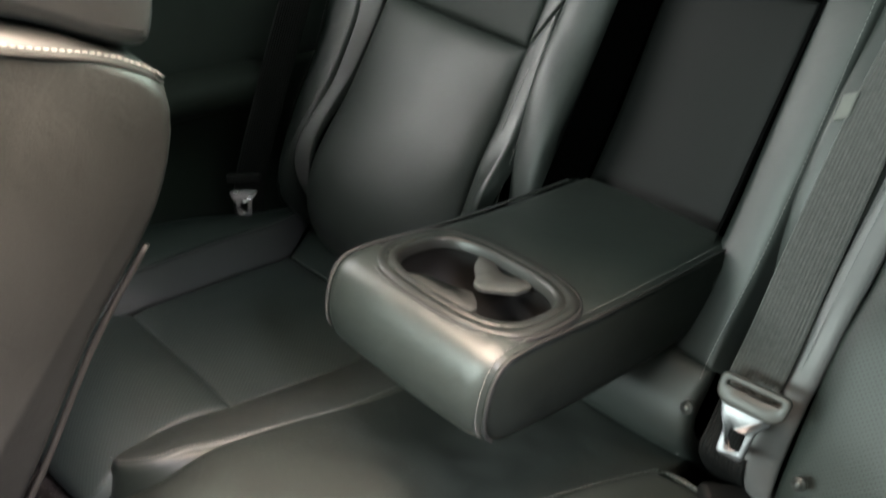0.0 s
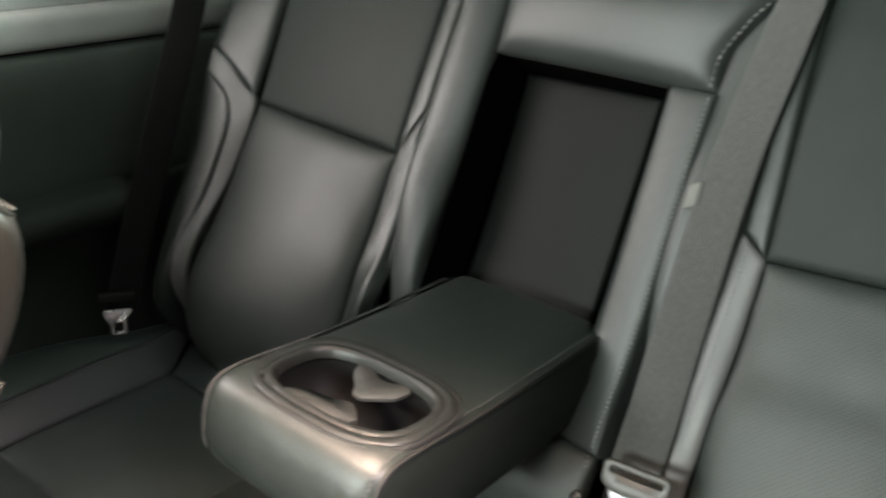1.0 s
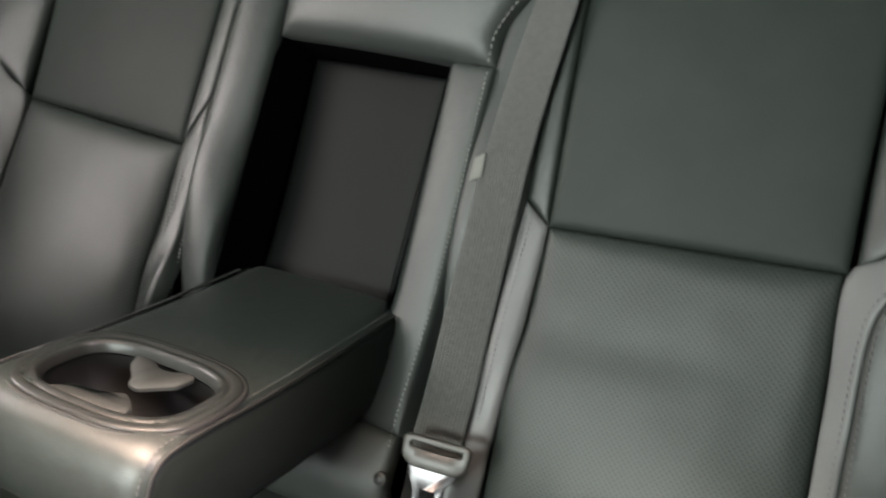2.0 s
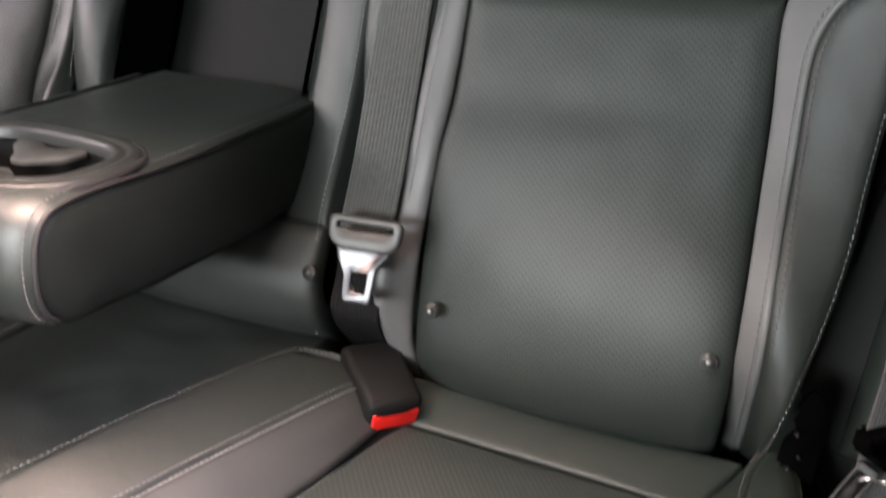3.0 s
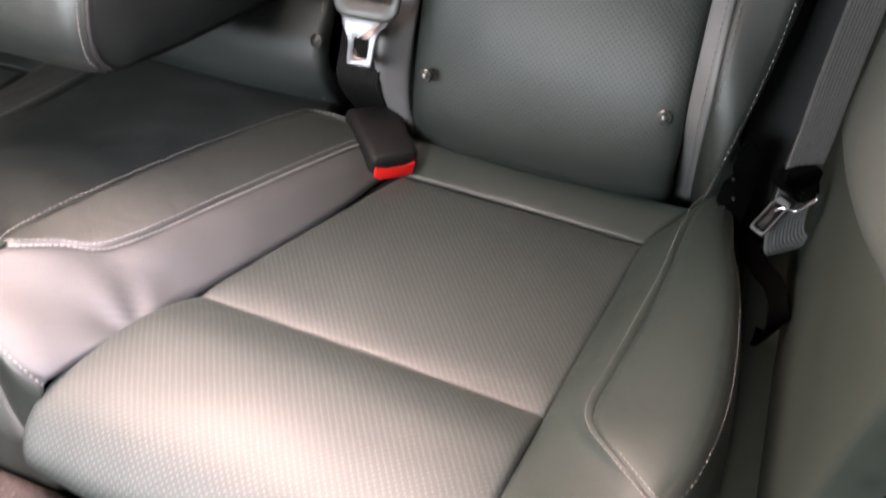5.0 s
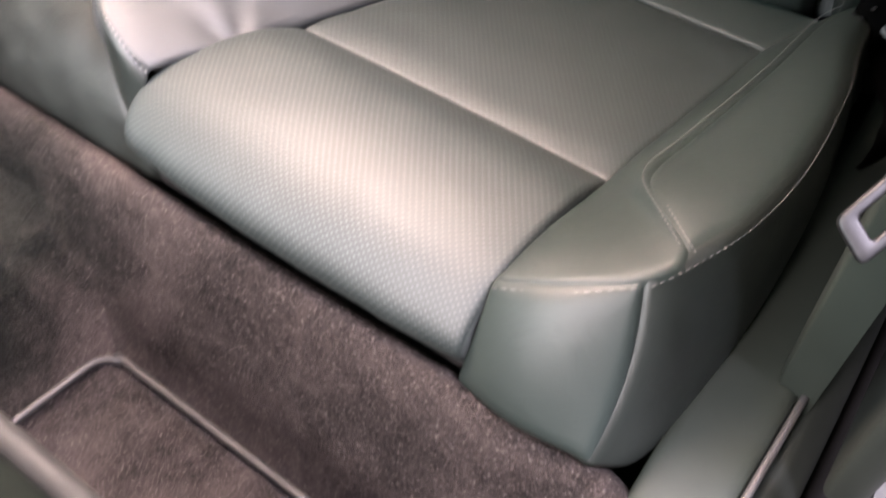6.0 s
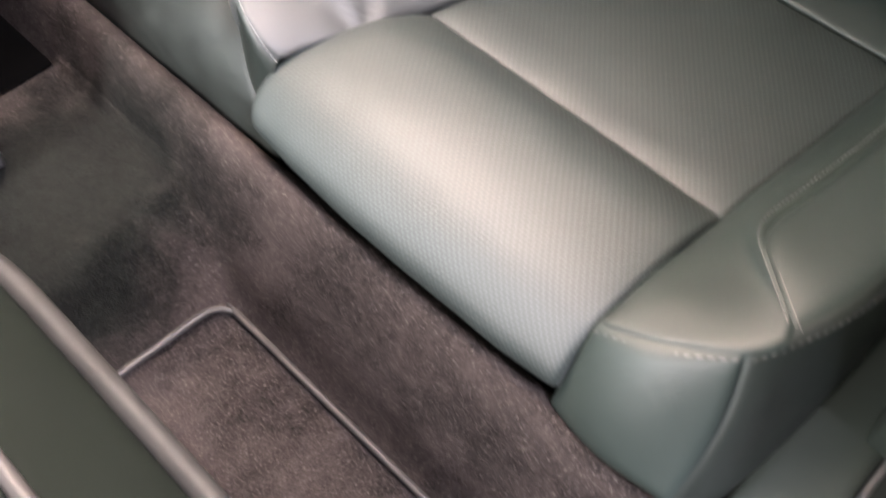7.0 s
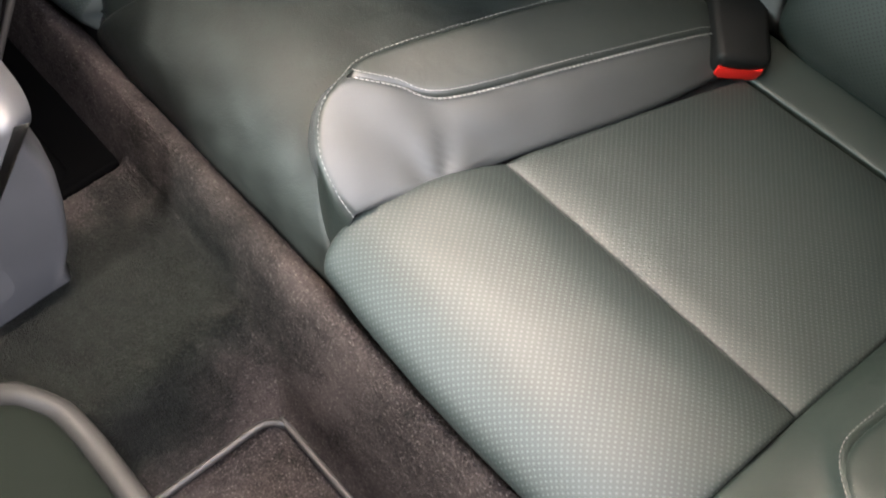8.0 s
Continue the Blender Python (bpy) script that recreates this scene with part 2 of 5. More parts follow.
def webbing_material(name, low, high, sheen=0.2, spec=0.5):
    m, tree, bsdf = material(name)
    link = tree.links.new
    co = tree.nodes.new("ShaderNodeTexCoord")
    uv = tree.nodes.new("ShaderNodeSeparateXYZ")
    link(co.outputs["UV"], uv.inputs[0])
    rib = math_node(tree, "SINE", math_node(tree, "MULTIPLY", uv.outputs[0], 2 * math.pi / 0.0042))
    weft = math_node(tree, "SINE", math_node(tree, "MULTIPLY", uv.outputs[1], 2 * math.pi / 0.0016))
    noise_n = node(tree, "ShaderNodeTexNoise", Scale=160, Detail=3)
    link(co.outputs["Object"], noise_n.inputs["Vector"])
    h = math_node(tree, "ADD", math_node(tree, "MULTIPLY", rib, 0.5), math_node(tree, "MULTIPLY", weft, 0.25))
    f = math_node(tree, "ADD", math_node(tree, "MULTIPLY", h, 0.22), noise_n.outputs[0])
    link(mixed(tree, f, low, high), bsdf.inputs["Base Color"])
    bump = tree.nodes.new("ShaderNodeBump")
    bump.inputs["Distance"].default_value = 0.0006
    link(h, bump.inputs["Height"])
    link(bump.outputs[0], bsdf.inputs["Normal"])
    bsdf.inputs["Roughness"].default_value = 0.55
    bsdf.inputs["Sheen Weight"].default_value = sheen
    bsdf.inputs["Specular IOR Level"].default_value = spec
    return m


WEB = webbing_material("woven_belt_webbing", (0.030, 0.030, 0.029), (0.086, 0.085, 0.081))
# Same webbing, darkened: shade on the belts is put into the colour.
SHADED_WEB = webbing_material("shaded_belt_webbing", (0.005, 0.005, 0.005), (0.014, 0.0135, 0.0135), 0.0, 0.12)

# ---- mesh helpers ----
BASE = {}


def thing(name, base, label, category, group="", kind=""):
    """An empty at a thing's base, which parents its parts."""
    ob = new(name)
    ob.location = base
    ob.empty_display_size = 0.05
    BASE[ob.name] = Vector(base)
    return tagged(ob, label, category, group, kind)


def part(name, bm, mat, parent=None, label="", kind="", smooth=True):
    """Links a bmesh, in world places, as one mesh object under a thing or a part."""
    base = BASE[parent.name] if parent else Vector((0, 0, 0))
    bm.normal_update()
    for v in bm.verts:
        v.co -= base
    for f in bm.faces:
        f.smooth = smooth
    data = bpy.data.meshes.new(name)
    bm.to_mesh(data)
    bm.free()
    data.materials.append(mat)
    ob = new(name, data)
    if parent:
        ob.parent = parent
    BASE[ob.name] = base
    return tagged(ob, label, kind=kind)


def setting(name, bm, mat, label, category):
    ob = part(name, bm, mat)
    return tagged(ob, label, category, kind="structure")


def spline(points):
    """A smooth curve through a few points, by arc length from 0 to 1."""
    p = [Vector(q) for q in points]
    p = [p[0] * 2 - p[1]] + p + [p[-1] * 2 - p[-2]]
    out = []
    for k in range(1, len(p) - 2):
        a, b, c, d = p[k - 1 : k + 3]
        for i in range(24):
            u = i / 24
            out.append(0.5 * (2 * b + (c - a) * u + (2 * a - 5 * b + 4 * c - d) * u * u + (3 * b - a - 3 * c + d) * u ** 3))
    out.append(p[-2])
    length = [0.0]
    for a, b in zip(out, out[1:]):
        length.append(length[-1] + (b - a).length)
    cols = list(zip(*out))

    def at(s):
        w = max(0.0, min(1.0, s)) * length[-1]
        return Vector([float(np.interp(w, length, col)) for col in cols])

    at.length = length[-1]
    return at


def mirror(curve):
    def at(s):
        q = curve(s)
        return Vector((-q.x, q.y, q.z))

    return at


def ease(n, k=0.75):
    """n + 1 steps from 0 to 1, closer together at both ends."""
    return [k * (0.5 - 0.5 * math.cos(math.pi * i / n)) + (1 - k) * i / n for i in range(n + 1)]


def patch(left, right, out, bulge=0.0, sink=0.004, reach=0.010, nu=18, nv=26, skirt=0.02, seams="lrbt", wave=0.0, seed=0.0, roll=None):
    """A padded panel between two curves: it swells in the middle and dips into the seams at its edges; its rim is turned under. roll: depth, reach and sides of a broader fall towards some seams."""
    us, vs = ease(nu), ease(nv)
    flat = [[left(v).lerp(right(v), u) for u in us] for v in vs]
    out = Vector(out)
    bm = bmesh.new()
    uv = bm.loops.layers.uv.new("UVMap")
    rows, places = [], []
    wide = [(flat[j][-1] - flat[j][0]).length for j in range(nv + 1)]
    tall = sum((flat[j + 1][nu // 2] - flat[j][nu // 2]).length for j in range(nv))
    for j, v in enumerate(vs):
        row = []
        for i, u in enumerate(us):
            i0, i1, j0, j1 = max(i - 1, 0), min(i + 1, nu), max(j - 1, 0), min(j + 1, nv)
            n = (flat[j][i1] - flat[j][i0]).cross(flat[j1][i] - flat[j0][i])
            if n.length < 1e-12:
                n = out.copy()
            n.normalize()
            if n.dot(out) < 0:
                n = -n
            d = [reach]
            for flag, far in (("l", u * wide[j]), ("r", (1 - u) * wide[j]), ("b", v * tall), ("t", (1 - v) * tall)):
                if flag in seams:
                    d.append(far)
            near = min(d) / reach
            fars = dict(l=u * wide[j], r=(1 - u) * wide[j], b=v * tall, t=(1 - v) * tall)
            off = bulge * (max(0.0, 4 * u * (1 - u)) * max(0.0, 4 * v * (1 - v))) ** 0.6 - sink * (1 - near) ** 2
            if roll:
                near = min([roll[1]] + [fars[k] for k in roll[2]]) / roll[1]
                off -= roll[0] * (1 - near) ** 2
            if wave:
                q = flat[j][i] * 22 + Vector((seed, seed, seed))
                off += wave * noise.noise(q) * min(1.0, min(u * wide[j], (1 - u) * wide[j], v * tall, (1 - v) * tall) / 0.03)
            row.append(bm.verts.new(flat[j][i] + n * off))
            places.append((n, u * wide[j], v * tall))
        rows.append(row)
    bm.verts.index_update()

    def face(vs4):
        try:
            f = bm.faces.new(vs4)
        except ValueError:
            return None
        return f

    step = (flat[nv // 2][nu // 2 + 1] - flat[nv // 2][nu // 2]).cross(flat[nv // 2 + 1][nu // 2] - flat[nv // 2][nu // 2])
    flip = step.dot(out) < 0
    for j in range(nv):
        for i in range(nu):
            q = [rows[j][i], rows[j][i + 1], rows[j + 1][i + 1], rows[j + 1][i]]
            f = face(q[::-1] if flip else q)
            if f:
                for loop in f.loops:
                    loop[uv].uv = places[loop.vert.index][1:]
    if skirt:
        ring = rows[0][:] + [r[-1] for r in rows[1:]] + rows[-1][-2::-1] + [r[0] for r in rows[-2:0:-1]]
        low = [bm.verts.new(v.co - places[v.index][0] * skirt) for v in ring]
        for k in range(len(ring)):
            a, b, c, d = ring[k], low[k], low[(k + 1) % len(ring)], ring[(k + 1) % len(ring)]
            face((a, b, c, d)[::-1] if flip else (a, b, c, d))
    return bm


def tube(curve, radius, n=40, sides=8, caps=True):
    """A round cord along a curve."""
    bm = bmesh.new()
    rings = []
    for k in range(n + 1):
        s = k / n
        p, t = curve(s), (curve(min(1, s + 0.01)) - curve(max(0, s - 0.01))).normalized()
        a = t.cross(Vector((0.3, 0.2, 0.9))).normalized()
        b = t.cross(a)
        rings.append([bm.verts.new(p + (a * math.cos(2 * math.pi * i / sides) + b * math.sin(2 * math.pi * i / sides)) * radius) for i in range(sides)])
    for r, q in zip(rings, rings[1:]):
        for i in range(sides):
            bm.faces.new((r[i], r[(i + 1) % sides], q[(i + 1) % sides], q[i]))
    if caps:
        bm.faces.new(rings[0][::-1])
        bm.faces.new(rings[-1])
    return bm


def stitches(curve, long, gap=0.0062, size=0.0042, radius=0.0007, lift=(0, 0, 0)):
    """A row of small thread stitches along a curve of that length."""
    bm = bmesh.new()
    lift = Vector(lift)
    n = max(2, int(long / gap))
    for k in range(n):
        s = (k + 0.5) / n
        p, t = curve(s) + lift, (curve(min(1, s + 0.005)) - curve(max(0, s - 0.005))).normalized()
        a = t.cross(Vector((0.3, 0.2, 0.9))).normalized()
        b = t.cross(a)
        h = t * size / 2
        ends = []
        for along, r in ((-h, 0.45), (-h * 0.5, 1.0), (h * 0.5, 1.0), (h, 0.45)):
            ends.append([bm.verts.new(p + along + (a * x + b * y) * radius * r) for x, y in ((1, 0), (0, 1), (-1, 0), (0, -1))])
        for r, q in zip(ends, ends[1:]):
            for i in range(4):
                bm.faces.new((r[i], r[(i + 1) % 4], q[(i + 1) % 4], q[i]))
        bm.faces.new(ends[0][::-1])
        bm.faces.new(ends[-1])
    return bm


def rounded_box(size, centre, radius, turn=None, segments=4):
    bm = bmesh.new()
    bmesh.ops.create_cube(bm, size=1)
    for v in bm.verts:
        v.co = Vector((v.co.x * size[0], v.co.y * size[1], v.co.z * size[2]))
    if radius:
        bmesh.ops.bevel(bm, geom=bm.edges[:], offset=radius, segments=segments, profile=0.5, affect="EDGES")
    m = (turn or Matrix()).to_4x4()
    bmesh.ops.transform(bm, matrix=Matrix.Translation(centre) @ m, verts=bm.verts)
    return bm


def prism(outline, axis_a, axis_b, origin, thick, bevel=0.0, segments=3):
    """A flat outline, in the plane of two axes, with thickness along their cross product and rounded rims."""
    axis_a, axis_b, origin = Vector(axis_a).normalized(), Vector(axis_b).normalized(), Vector(origin)
    n = axis_a.cross(axis_b)
    bm = bmesh.new()
    low = [bm.verts.new(origin + axis_a * x + axis_b * y - n * thick / 2) for x, y in outline]
    high = [bm.verts.new(origin + axis_a * x + axis_b * y + n * thick / 2) for x, y in outline]
    bm.faces.new(low[::-1])
    bm.faces.new(high)
    for i in range(len(low)):
        j = (i + 1) % len(low)
        bm.faces.new((low[i], low[j], high[j], high[i]))
    if bevel:
        rim = [e for e in bm.edges if (e.verts[0] in low) == (e.verts[1] in low)]
        bmesh.ops.bevel(bm, geom=rim, offset=bevel, segments=segments, profile=0.5, affect="EDGES")
    return bm


def plate_with_hole(outer, inner, axis_a, axis_b, origin, thick, bevel=0.0):
    """A flat ring between two outlines with the same number of points."""
    axis_a, axis_b, origin = Vector(axis_a).normalized(), Vector(axis_b).normalized(), Vector(origin)
    n = axis_a.cross(axis_b)
    bm = bmesh.new()
    loops = []
    for line, side in ((outer, 1), (inner, 1), (inner, -1), (outer, -1)):
        loops.append([bm.verts.new(origin + axis_a * x + axis_b * y + n * thick / 2 * side) for x, y in line])
    m = len(outer)
    for k in range(4):
        a, b = loops[k], loops[(k + 1) % 4]
        for i in range(m):
            j = (i + 1) % m
            bm.faces.new((a[i], b[i], b[j], a[j]))
    if bevel:
        rim = [e for e in bm.edges if any(e.verts[0] in l and e.verts[1] in l for l in loops)]
        bmesh.ops.bevel(bm, geom=rim, offset=bevel, segments=2, profile=0.5, affect="EDGES")
    bmesh.ops.recalc_face_normals(bm, faces=bm.faces)
    return bm


def rounded(points, radius, n=6):
    """A closed outline with rounded corners."""
    out = []
    for k in range(len(points)):
        a, b, c = (Vector((*points[(k + d) % len(points)], 0)) for d in (-1, 0, 1))
        r = min(radius, (a - b).length / 2.1, (c - b).length / 2.1)
        p, q = b + (a - b).normalized() * r, b + (c - b).normalized() * r
        for i in range(n + 1):
            u = i / n
            w = p * (1 - u) ** 2 + b * 2 * u * (1 - u) + q * u * u
            out.append((w.x, w.y))
    return out


def ribbon(curve, across, width, thick=0.0014, n=60):
    """A strap along a curve; across gives its breadth's direction at s."""
    bm = bmesh.new()
    uv = bm.loops.layers.uv.new("UVMap")
    rows = []
    for k in range(n + 1):
        s = k / n
        p, t = curve(s), (curve(min(1, s + 0.01)) - curve(max(0, s - 0.01))).normalized()
        a = Vector(across(s)).normalized()
        a = (a - t * a.dot(t)).normalized()
        b = t.cross(a)
        row = []
        for x, y in ((-0.5, -0.3), (-0.47, -0.5), (-0.2, -0.55), (0.2, -0.55), (0.47, -0.5), (0.5, -0.3), (0.5, 0.3), (0.47, 0.5), (0.2, 0.55), (-0.2, 0.55), (-0.47, 0.5), (-0.5, 0.3)):
            row.append((bm.verts.new(p + a * x * width + b * y * thick), x * width, s * curve.length))
        rows.append(row)
    for r, q in zip(rows, rows[1:]):
        for i in range(12):
            j = (i + 1) % 12
            f = bm.faces.new((r[i][0], r[j][0], q[j][0], q[i][0]))
            for loop, w in zip(f.loops, (r[i], r[j], q[j], q[i])):
                loop[uv].uv = (w[1], w[2])
    bm.faces.new([w[0] for w in rows[0]][::-1])
    bm.faces.new([w[0] for w in rows[-1]])
    return bm

# ---- cabin shell ----
def smooth(a, b, x):
    u = max(0.0, min(1.0, (x - a) / (b - a)))
    return u * u * (3 - 2 * u)


def carpet_height(x, y):
    """Footwell floor, centre tunnel and the steep carpeted riser in front of the rear cushions."""
    tunnel = 0.182 * smooth(-0.196, -0.166, x) * (1 - smooth(0.085, 0.20, x))
    well = 0.02 * smooth(-0.5, -1.2, y)
    low = max(tunnel, well)
    u = smooth(-0.176, -0.072, y)
    rise = 0.268 * (0.35 * u + 0.65 * u ** 1.6)
    if y > -0.072:
        rise = 0.268 - 0.014 * ((y + 0.072) / 0.018) ** 2
    rise *= 1 - 0.10 * smooth(0.70, 0.745, x)
    return max(low, rise) + 0.012 * math.exp(-((low - rise) / 0.03) ** 2)


def pile_sheet(xs, ys, height, shag):
    """A finely tufted sheet over that height, its tufts standing unevenly."""
    rng = np.random.default_rng(7)
    gx, gy = np.meshgrid(xs, ys)
    gz = np.array([[height(x, y) for x in xs] for y in ys])
    dx, dy, dz = rng.normal(0, 1, (3, *gx.shape))
    verts = np.stack([gx + dx * shag * 0.3, gy + dy * shag * 0.8, gz + dz * shag], -1).reshape(-1, 3)
    n, m = gx.shape
    a = (np.arange(n - 1)[:, None] * m + np.arange(m - 1)[None, :]).ravel()
    data = bpy.data.meshes.new("pile")
    data.from_pydata(verts.tolist(), [], np.stack([a, a + 1, a + m + 1, a + m], -1).tolist())
    bm = bmesh.new()
    bm.from_mesh(data)
    bpy.data.meshes.remove(data)
    return bm


def carpet():
    xs = np.concatenate([np.linspace(-0.80, -0.24, 40), np.linspace(-0.238, 0.745, 420)])
    ys = np.concatenate([np.linspace(-1.9, -0.50, 20), np.linspace(-0.49, -0.171, 120), np.linspace(-0.170, -0.02, 110)])
    return pile_sheet(xs, ys, carpet_height, 0.0005)


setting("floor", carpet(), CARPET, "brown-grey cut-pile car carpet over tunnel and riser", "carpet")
setting("floor_pan", rounded_box((1.7, 3.4, 0.05), (0, -0.3, -0.10), 0.01), TRIM, "dark painted floor pan under the carpet", "floor")
setting("ground", rounded_box((30, 30, 0.1), (0, 0, -0.45), 0.0), CONCRETE, "grey concrete hall floor under the car", "floor")


setting("ceiling", rounded_box((1.39, 2.07, 0.03), (-0.035, 0.035, 1.30), 0.01), HEADLINER, "grey cloth headliner of the cabin roof", "ceiling")
# Unseen; closed up to the roof without a window to block door light.
setting("wall_near_quarter", rounded_box((0.03, 1.05, 1.05), (0.855, 0.56, 0.755), 0.01), TRIM, "unseen dark quarter panel, closed up to the roof", "wall")
# Unseen roof strip, added to keep door light off the near backrest.
setting("ceiling_side", rounded_box((0.200, 1.05, 0.03), (0.768, 0.56, 1.30), 0.008), HEADLINER, "unseen grey headliner strip over the quarter panel", "ceiling")
setting("rear_shelf", rounded_box((1.5, 0.45, 0.03), (0, 1.10, 0.98), 0.01), VINYL, "dark parcel shelf behind the rear seat", "shelf")
setting("wall_rear", rounded_box((1.6, 0.03, 1.1), (0, 0.98, 0.42), 0.005), VINYL, "dark bulkhead behind the rear seat", "wall")
setting("wall_far_door", rounded_box((0.05, 2.9, 0.95), (-0.86, -0.47, 0.365), 0.01), VINYL, "dark closed door trim on the far side", "wall")
setting("wall_front", rounded_box((1.6, 0.06, 0.95), (0, -1.95, 0.42), 0.01), VINYL, "dark dashboard bulkhead", "wall")
setting("wall_roof_pillar", rounded_box((0.05, 0.35, 0.50), (-0.80, 0.95, 1.08), 0.01), HEADLINER, "pale rear roof pillar trim", "pillar")

# ---- backrest surface ----
LEAN_BACK = radians(22.6)
FOOT = Vector((0, 0.507, 0.35))
UP = Vector((0, math.sin(LEAN_BACK), math.cos(LEAN_BACK)))
OUT = Vector((0, -math.cos(LEAN_BACK), math.sin(LEAN_BACK)))


def on_back(x, h, off=0.0):
    """The place x across and h up along the leaning backrest, that far in front of it."""
    swell = 0.036 * math.exp(-(((h - 0.07) / 0.15) ** 2))
    if h < 0.058:
        off -= 12 * (0.058 - h) ** 2
    return FOOT + Vector((x, 0, 0)) + UP * h + OUT * (off + swell)


def back_edge(rows, offs=0.0):
    """A curve on the backrest through rows of (h, x) or (h, x, off)."""
    return spline([on_back(r[1], r[0], r[2] if len(r) > 2 else offs) for r in rows])


def side(curve, sign):
    return curve if sign > 0 else mirror(curve)


def sx(v, sign):
    return (v[0] * sign, v[1], v[2])


def stud(parent, x, h, off):
    """A small round press stud on a dished washer."""
    bm = bmesh.new()
    centre = on_back(x, h, off)
    prof = [(0.0085, -0.006), (0.0085, 0.0003), (0.0078, 0.0014), (0.0060, 0.0010), (0.0050, 0.0024), (0.0036, 0.0036), (0.0016, 0.0041)]
    a, b = Vector((1, 0, 0)), UP
    rings = [[bm.verts.new(centre + (a * math.cos(k * math.pi / 10) + b * math.sin(k * math.pi / 10)) * r + OUT * z) for k in range(20)] for r, z in prof]
    for r, q in zip(rings, rings[1:]):
        for i in range(20):
            bm.faces.new((r[i], r[(i + 1) % 20], q[(i + 1) % 20], q[i]))
    bm.faces.new(rings[-1])
    return part("stud", bm, STUD, parent, "small dark coated press stud")


STUD = surface("dark_coated_stud", (0.020, 0.022, 0.021), (0.030, 0.032, 0.031), 0.30, 0.08, 500, 0.00003, 40, spec=0.8)

INSERT_IN = [(-0.06, 0.284), (0.0, 0.283), (0.2, 0.278), (0.30, 0.280), (0.413, 0.278)]
INSERT_IN_TOP = [(0.413, 0.278), (0.50, 0.272), (0.63, 0.264), (0.80, 0.258)]
INSERT_OUT = [(-0.06, 0.618, 0.006), (0.0, 0.615, 0.007), (0.11, 0.612, 0.008), (0.26, 0.605, 0.008), (0.431, 0.592, 0.006)]
INSERT_OUT_TOP = [(0.431, 0.596), (0.52, 0.592), (0.65, 0.588), (0.80, 0.58)]
STRIP_IN = [(-0.06, 0.618, 0.008), (0.11, 0.612, 0.010), (0.30, 0.602, 0.010), (0.425, 0.593, 0.008), (0.455, 0.625, 0.018), (0.484, 0.66, 0.030), (0.50, 0.70, 0.038)]
STRIP_OUT = [(-0.06, 0.641, 0.018), (0.10, 0.635, 0.022), (0.27, 0.628, 0.025), (0.37, 0.624, 0.025), (0.412, 0.632, 0.028), (0.438, 0.652, 0.034), (0.462, 0.70, 0.040)]
FLANK_IN = [(-0.06, 0.641, 0.018), (0.10, 0.635, 0.022), (0.27, 0.628, 0.025), (0.37, 0.624, 0.025), (0.412, 0.632, 0.028), (0.438, 0.652, 0.034), (0.455, 0.69, 0.040)]
FLANK_OUT = [(-0.06, 0.648, 0.010), (0.03, 0.663, 0.018), (0.17, 0.687, 0.028), (0.30, 0.694, 0.033), (0.42, 0.700, 0.037), (0.46, 0.704, 0.039)]


def backrest(sign, label):
    """One outer backrest: perforated insert, smooth headrest panel, pale bolster strips and darker flank."""
    ob = thing("rear_back_cushion", (0.44 * sign, 0.50, 0.30), label, "car seat", "rear seat backrests")
    e = lambda rows: side(back_edge(rows), sign)
    part("perforated_panel", patch(e(INSERT_IN), e(INSERT_OUT), OUT, 0.016 if sign > 0 else 0.030, 0.003, 0.006, 40, 44, wave=0.0016, seed=sign, roll=(0.005, 0.03, "lrt")), PERFORATED, ob, "perforated black leather centre panel")
    part("upper_panel", patch(e(INSERT_IN_TOP), e(INSERT_OUT_TOP), OUT, 0.010, 0.003, 0.006, 30, 26, wave=0.0012, seed=2 + sign, roll=(0.002, 0.012, "lrb")), UPPER_LEATHER, ob)
    part("bolster_strip", patch(e(STRIP_IN), e(STRIP_OUT), OUT, 0.0012, 0.0016, 0.004, 10, 60), STRIP, ob)
    part("flank", patch(e(FLANK_IN), e(FLANK_OUT), OUT + Vector((-0.2 * sign, 0, 0)), 0.006, 0.004, 0.008, 10, 40, 0.03), LEATHER, ob)
    part("shoulder", patch(e([(0.435, 0.600, 0.006), (0.55, 0.594), (0.80, 0.583)]), e([(0.505, 0.70, 0.040), (0.6, 0.70, 0.026), (0.80, 0.69, 0.0)]), OUT, 0.010, 0.005, 0.010, 10, 20), LEATHER, ob)
    outer = e([(-0.04, 0.649, 0.014), (0.03, 0.660, 0.021), (0.17, 0.683, 0.031), (0.30, 0.690, 0.036), (0.42, 0.696, 0.040)])
    part("edge_stitching", stitches(outer, 0.47, 0.0062, 0.0036, 0.0005, OUT * 0.002), THREAD, ob, kind="stuff")
    for shift, lift in ((0.007, 0.0035), (-0.007, 0.0005)):
        line = e([(r[0], r[1] + shift, r[2] + lift) for r in FLANK_IN[:-1]])
        part("strip_stitching", stitches(line, 0.5, lift=OUT * 0.002), DARK_THREAD, ob, kind="stuff")
    bm = bmesh.new()
    ring = [on_back(x, h, -0.022) for x, h in ((0.245, -0.09), (0.70, -0.09), (0.715, 0.3), (0.71, 0.82), (0.20, 0.82))]
    ring = [Vector(sx(q, sign)) for q in ring]
    rear = [q + Vector((0, 0.09, -0.02)) for q in ring]
    a, b = [bm.verts.new(q) for q in ring], [bm.verts.new(q) for q in rear]
    bm.faces.new(a)
    bm.faces.new(b[::-1])
    for i in range(5):
        bm.faces.new((a[i], b[i], b[(i + 1) % 5], a[(i + 1) % 5]))
    bmesh.ops.recalc_face_normals(bm, faces=bm.faces)
    part("foam_core", bm, SEAM, ob, smooth=False)
    return ob


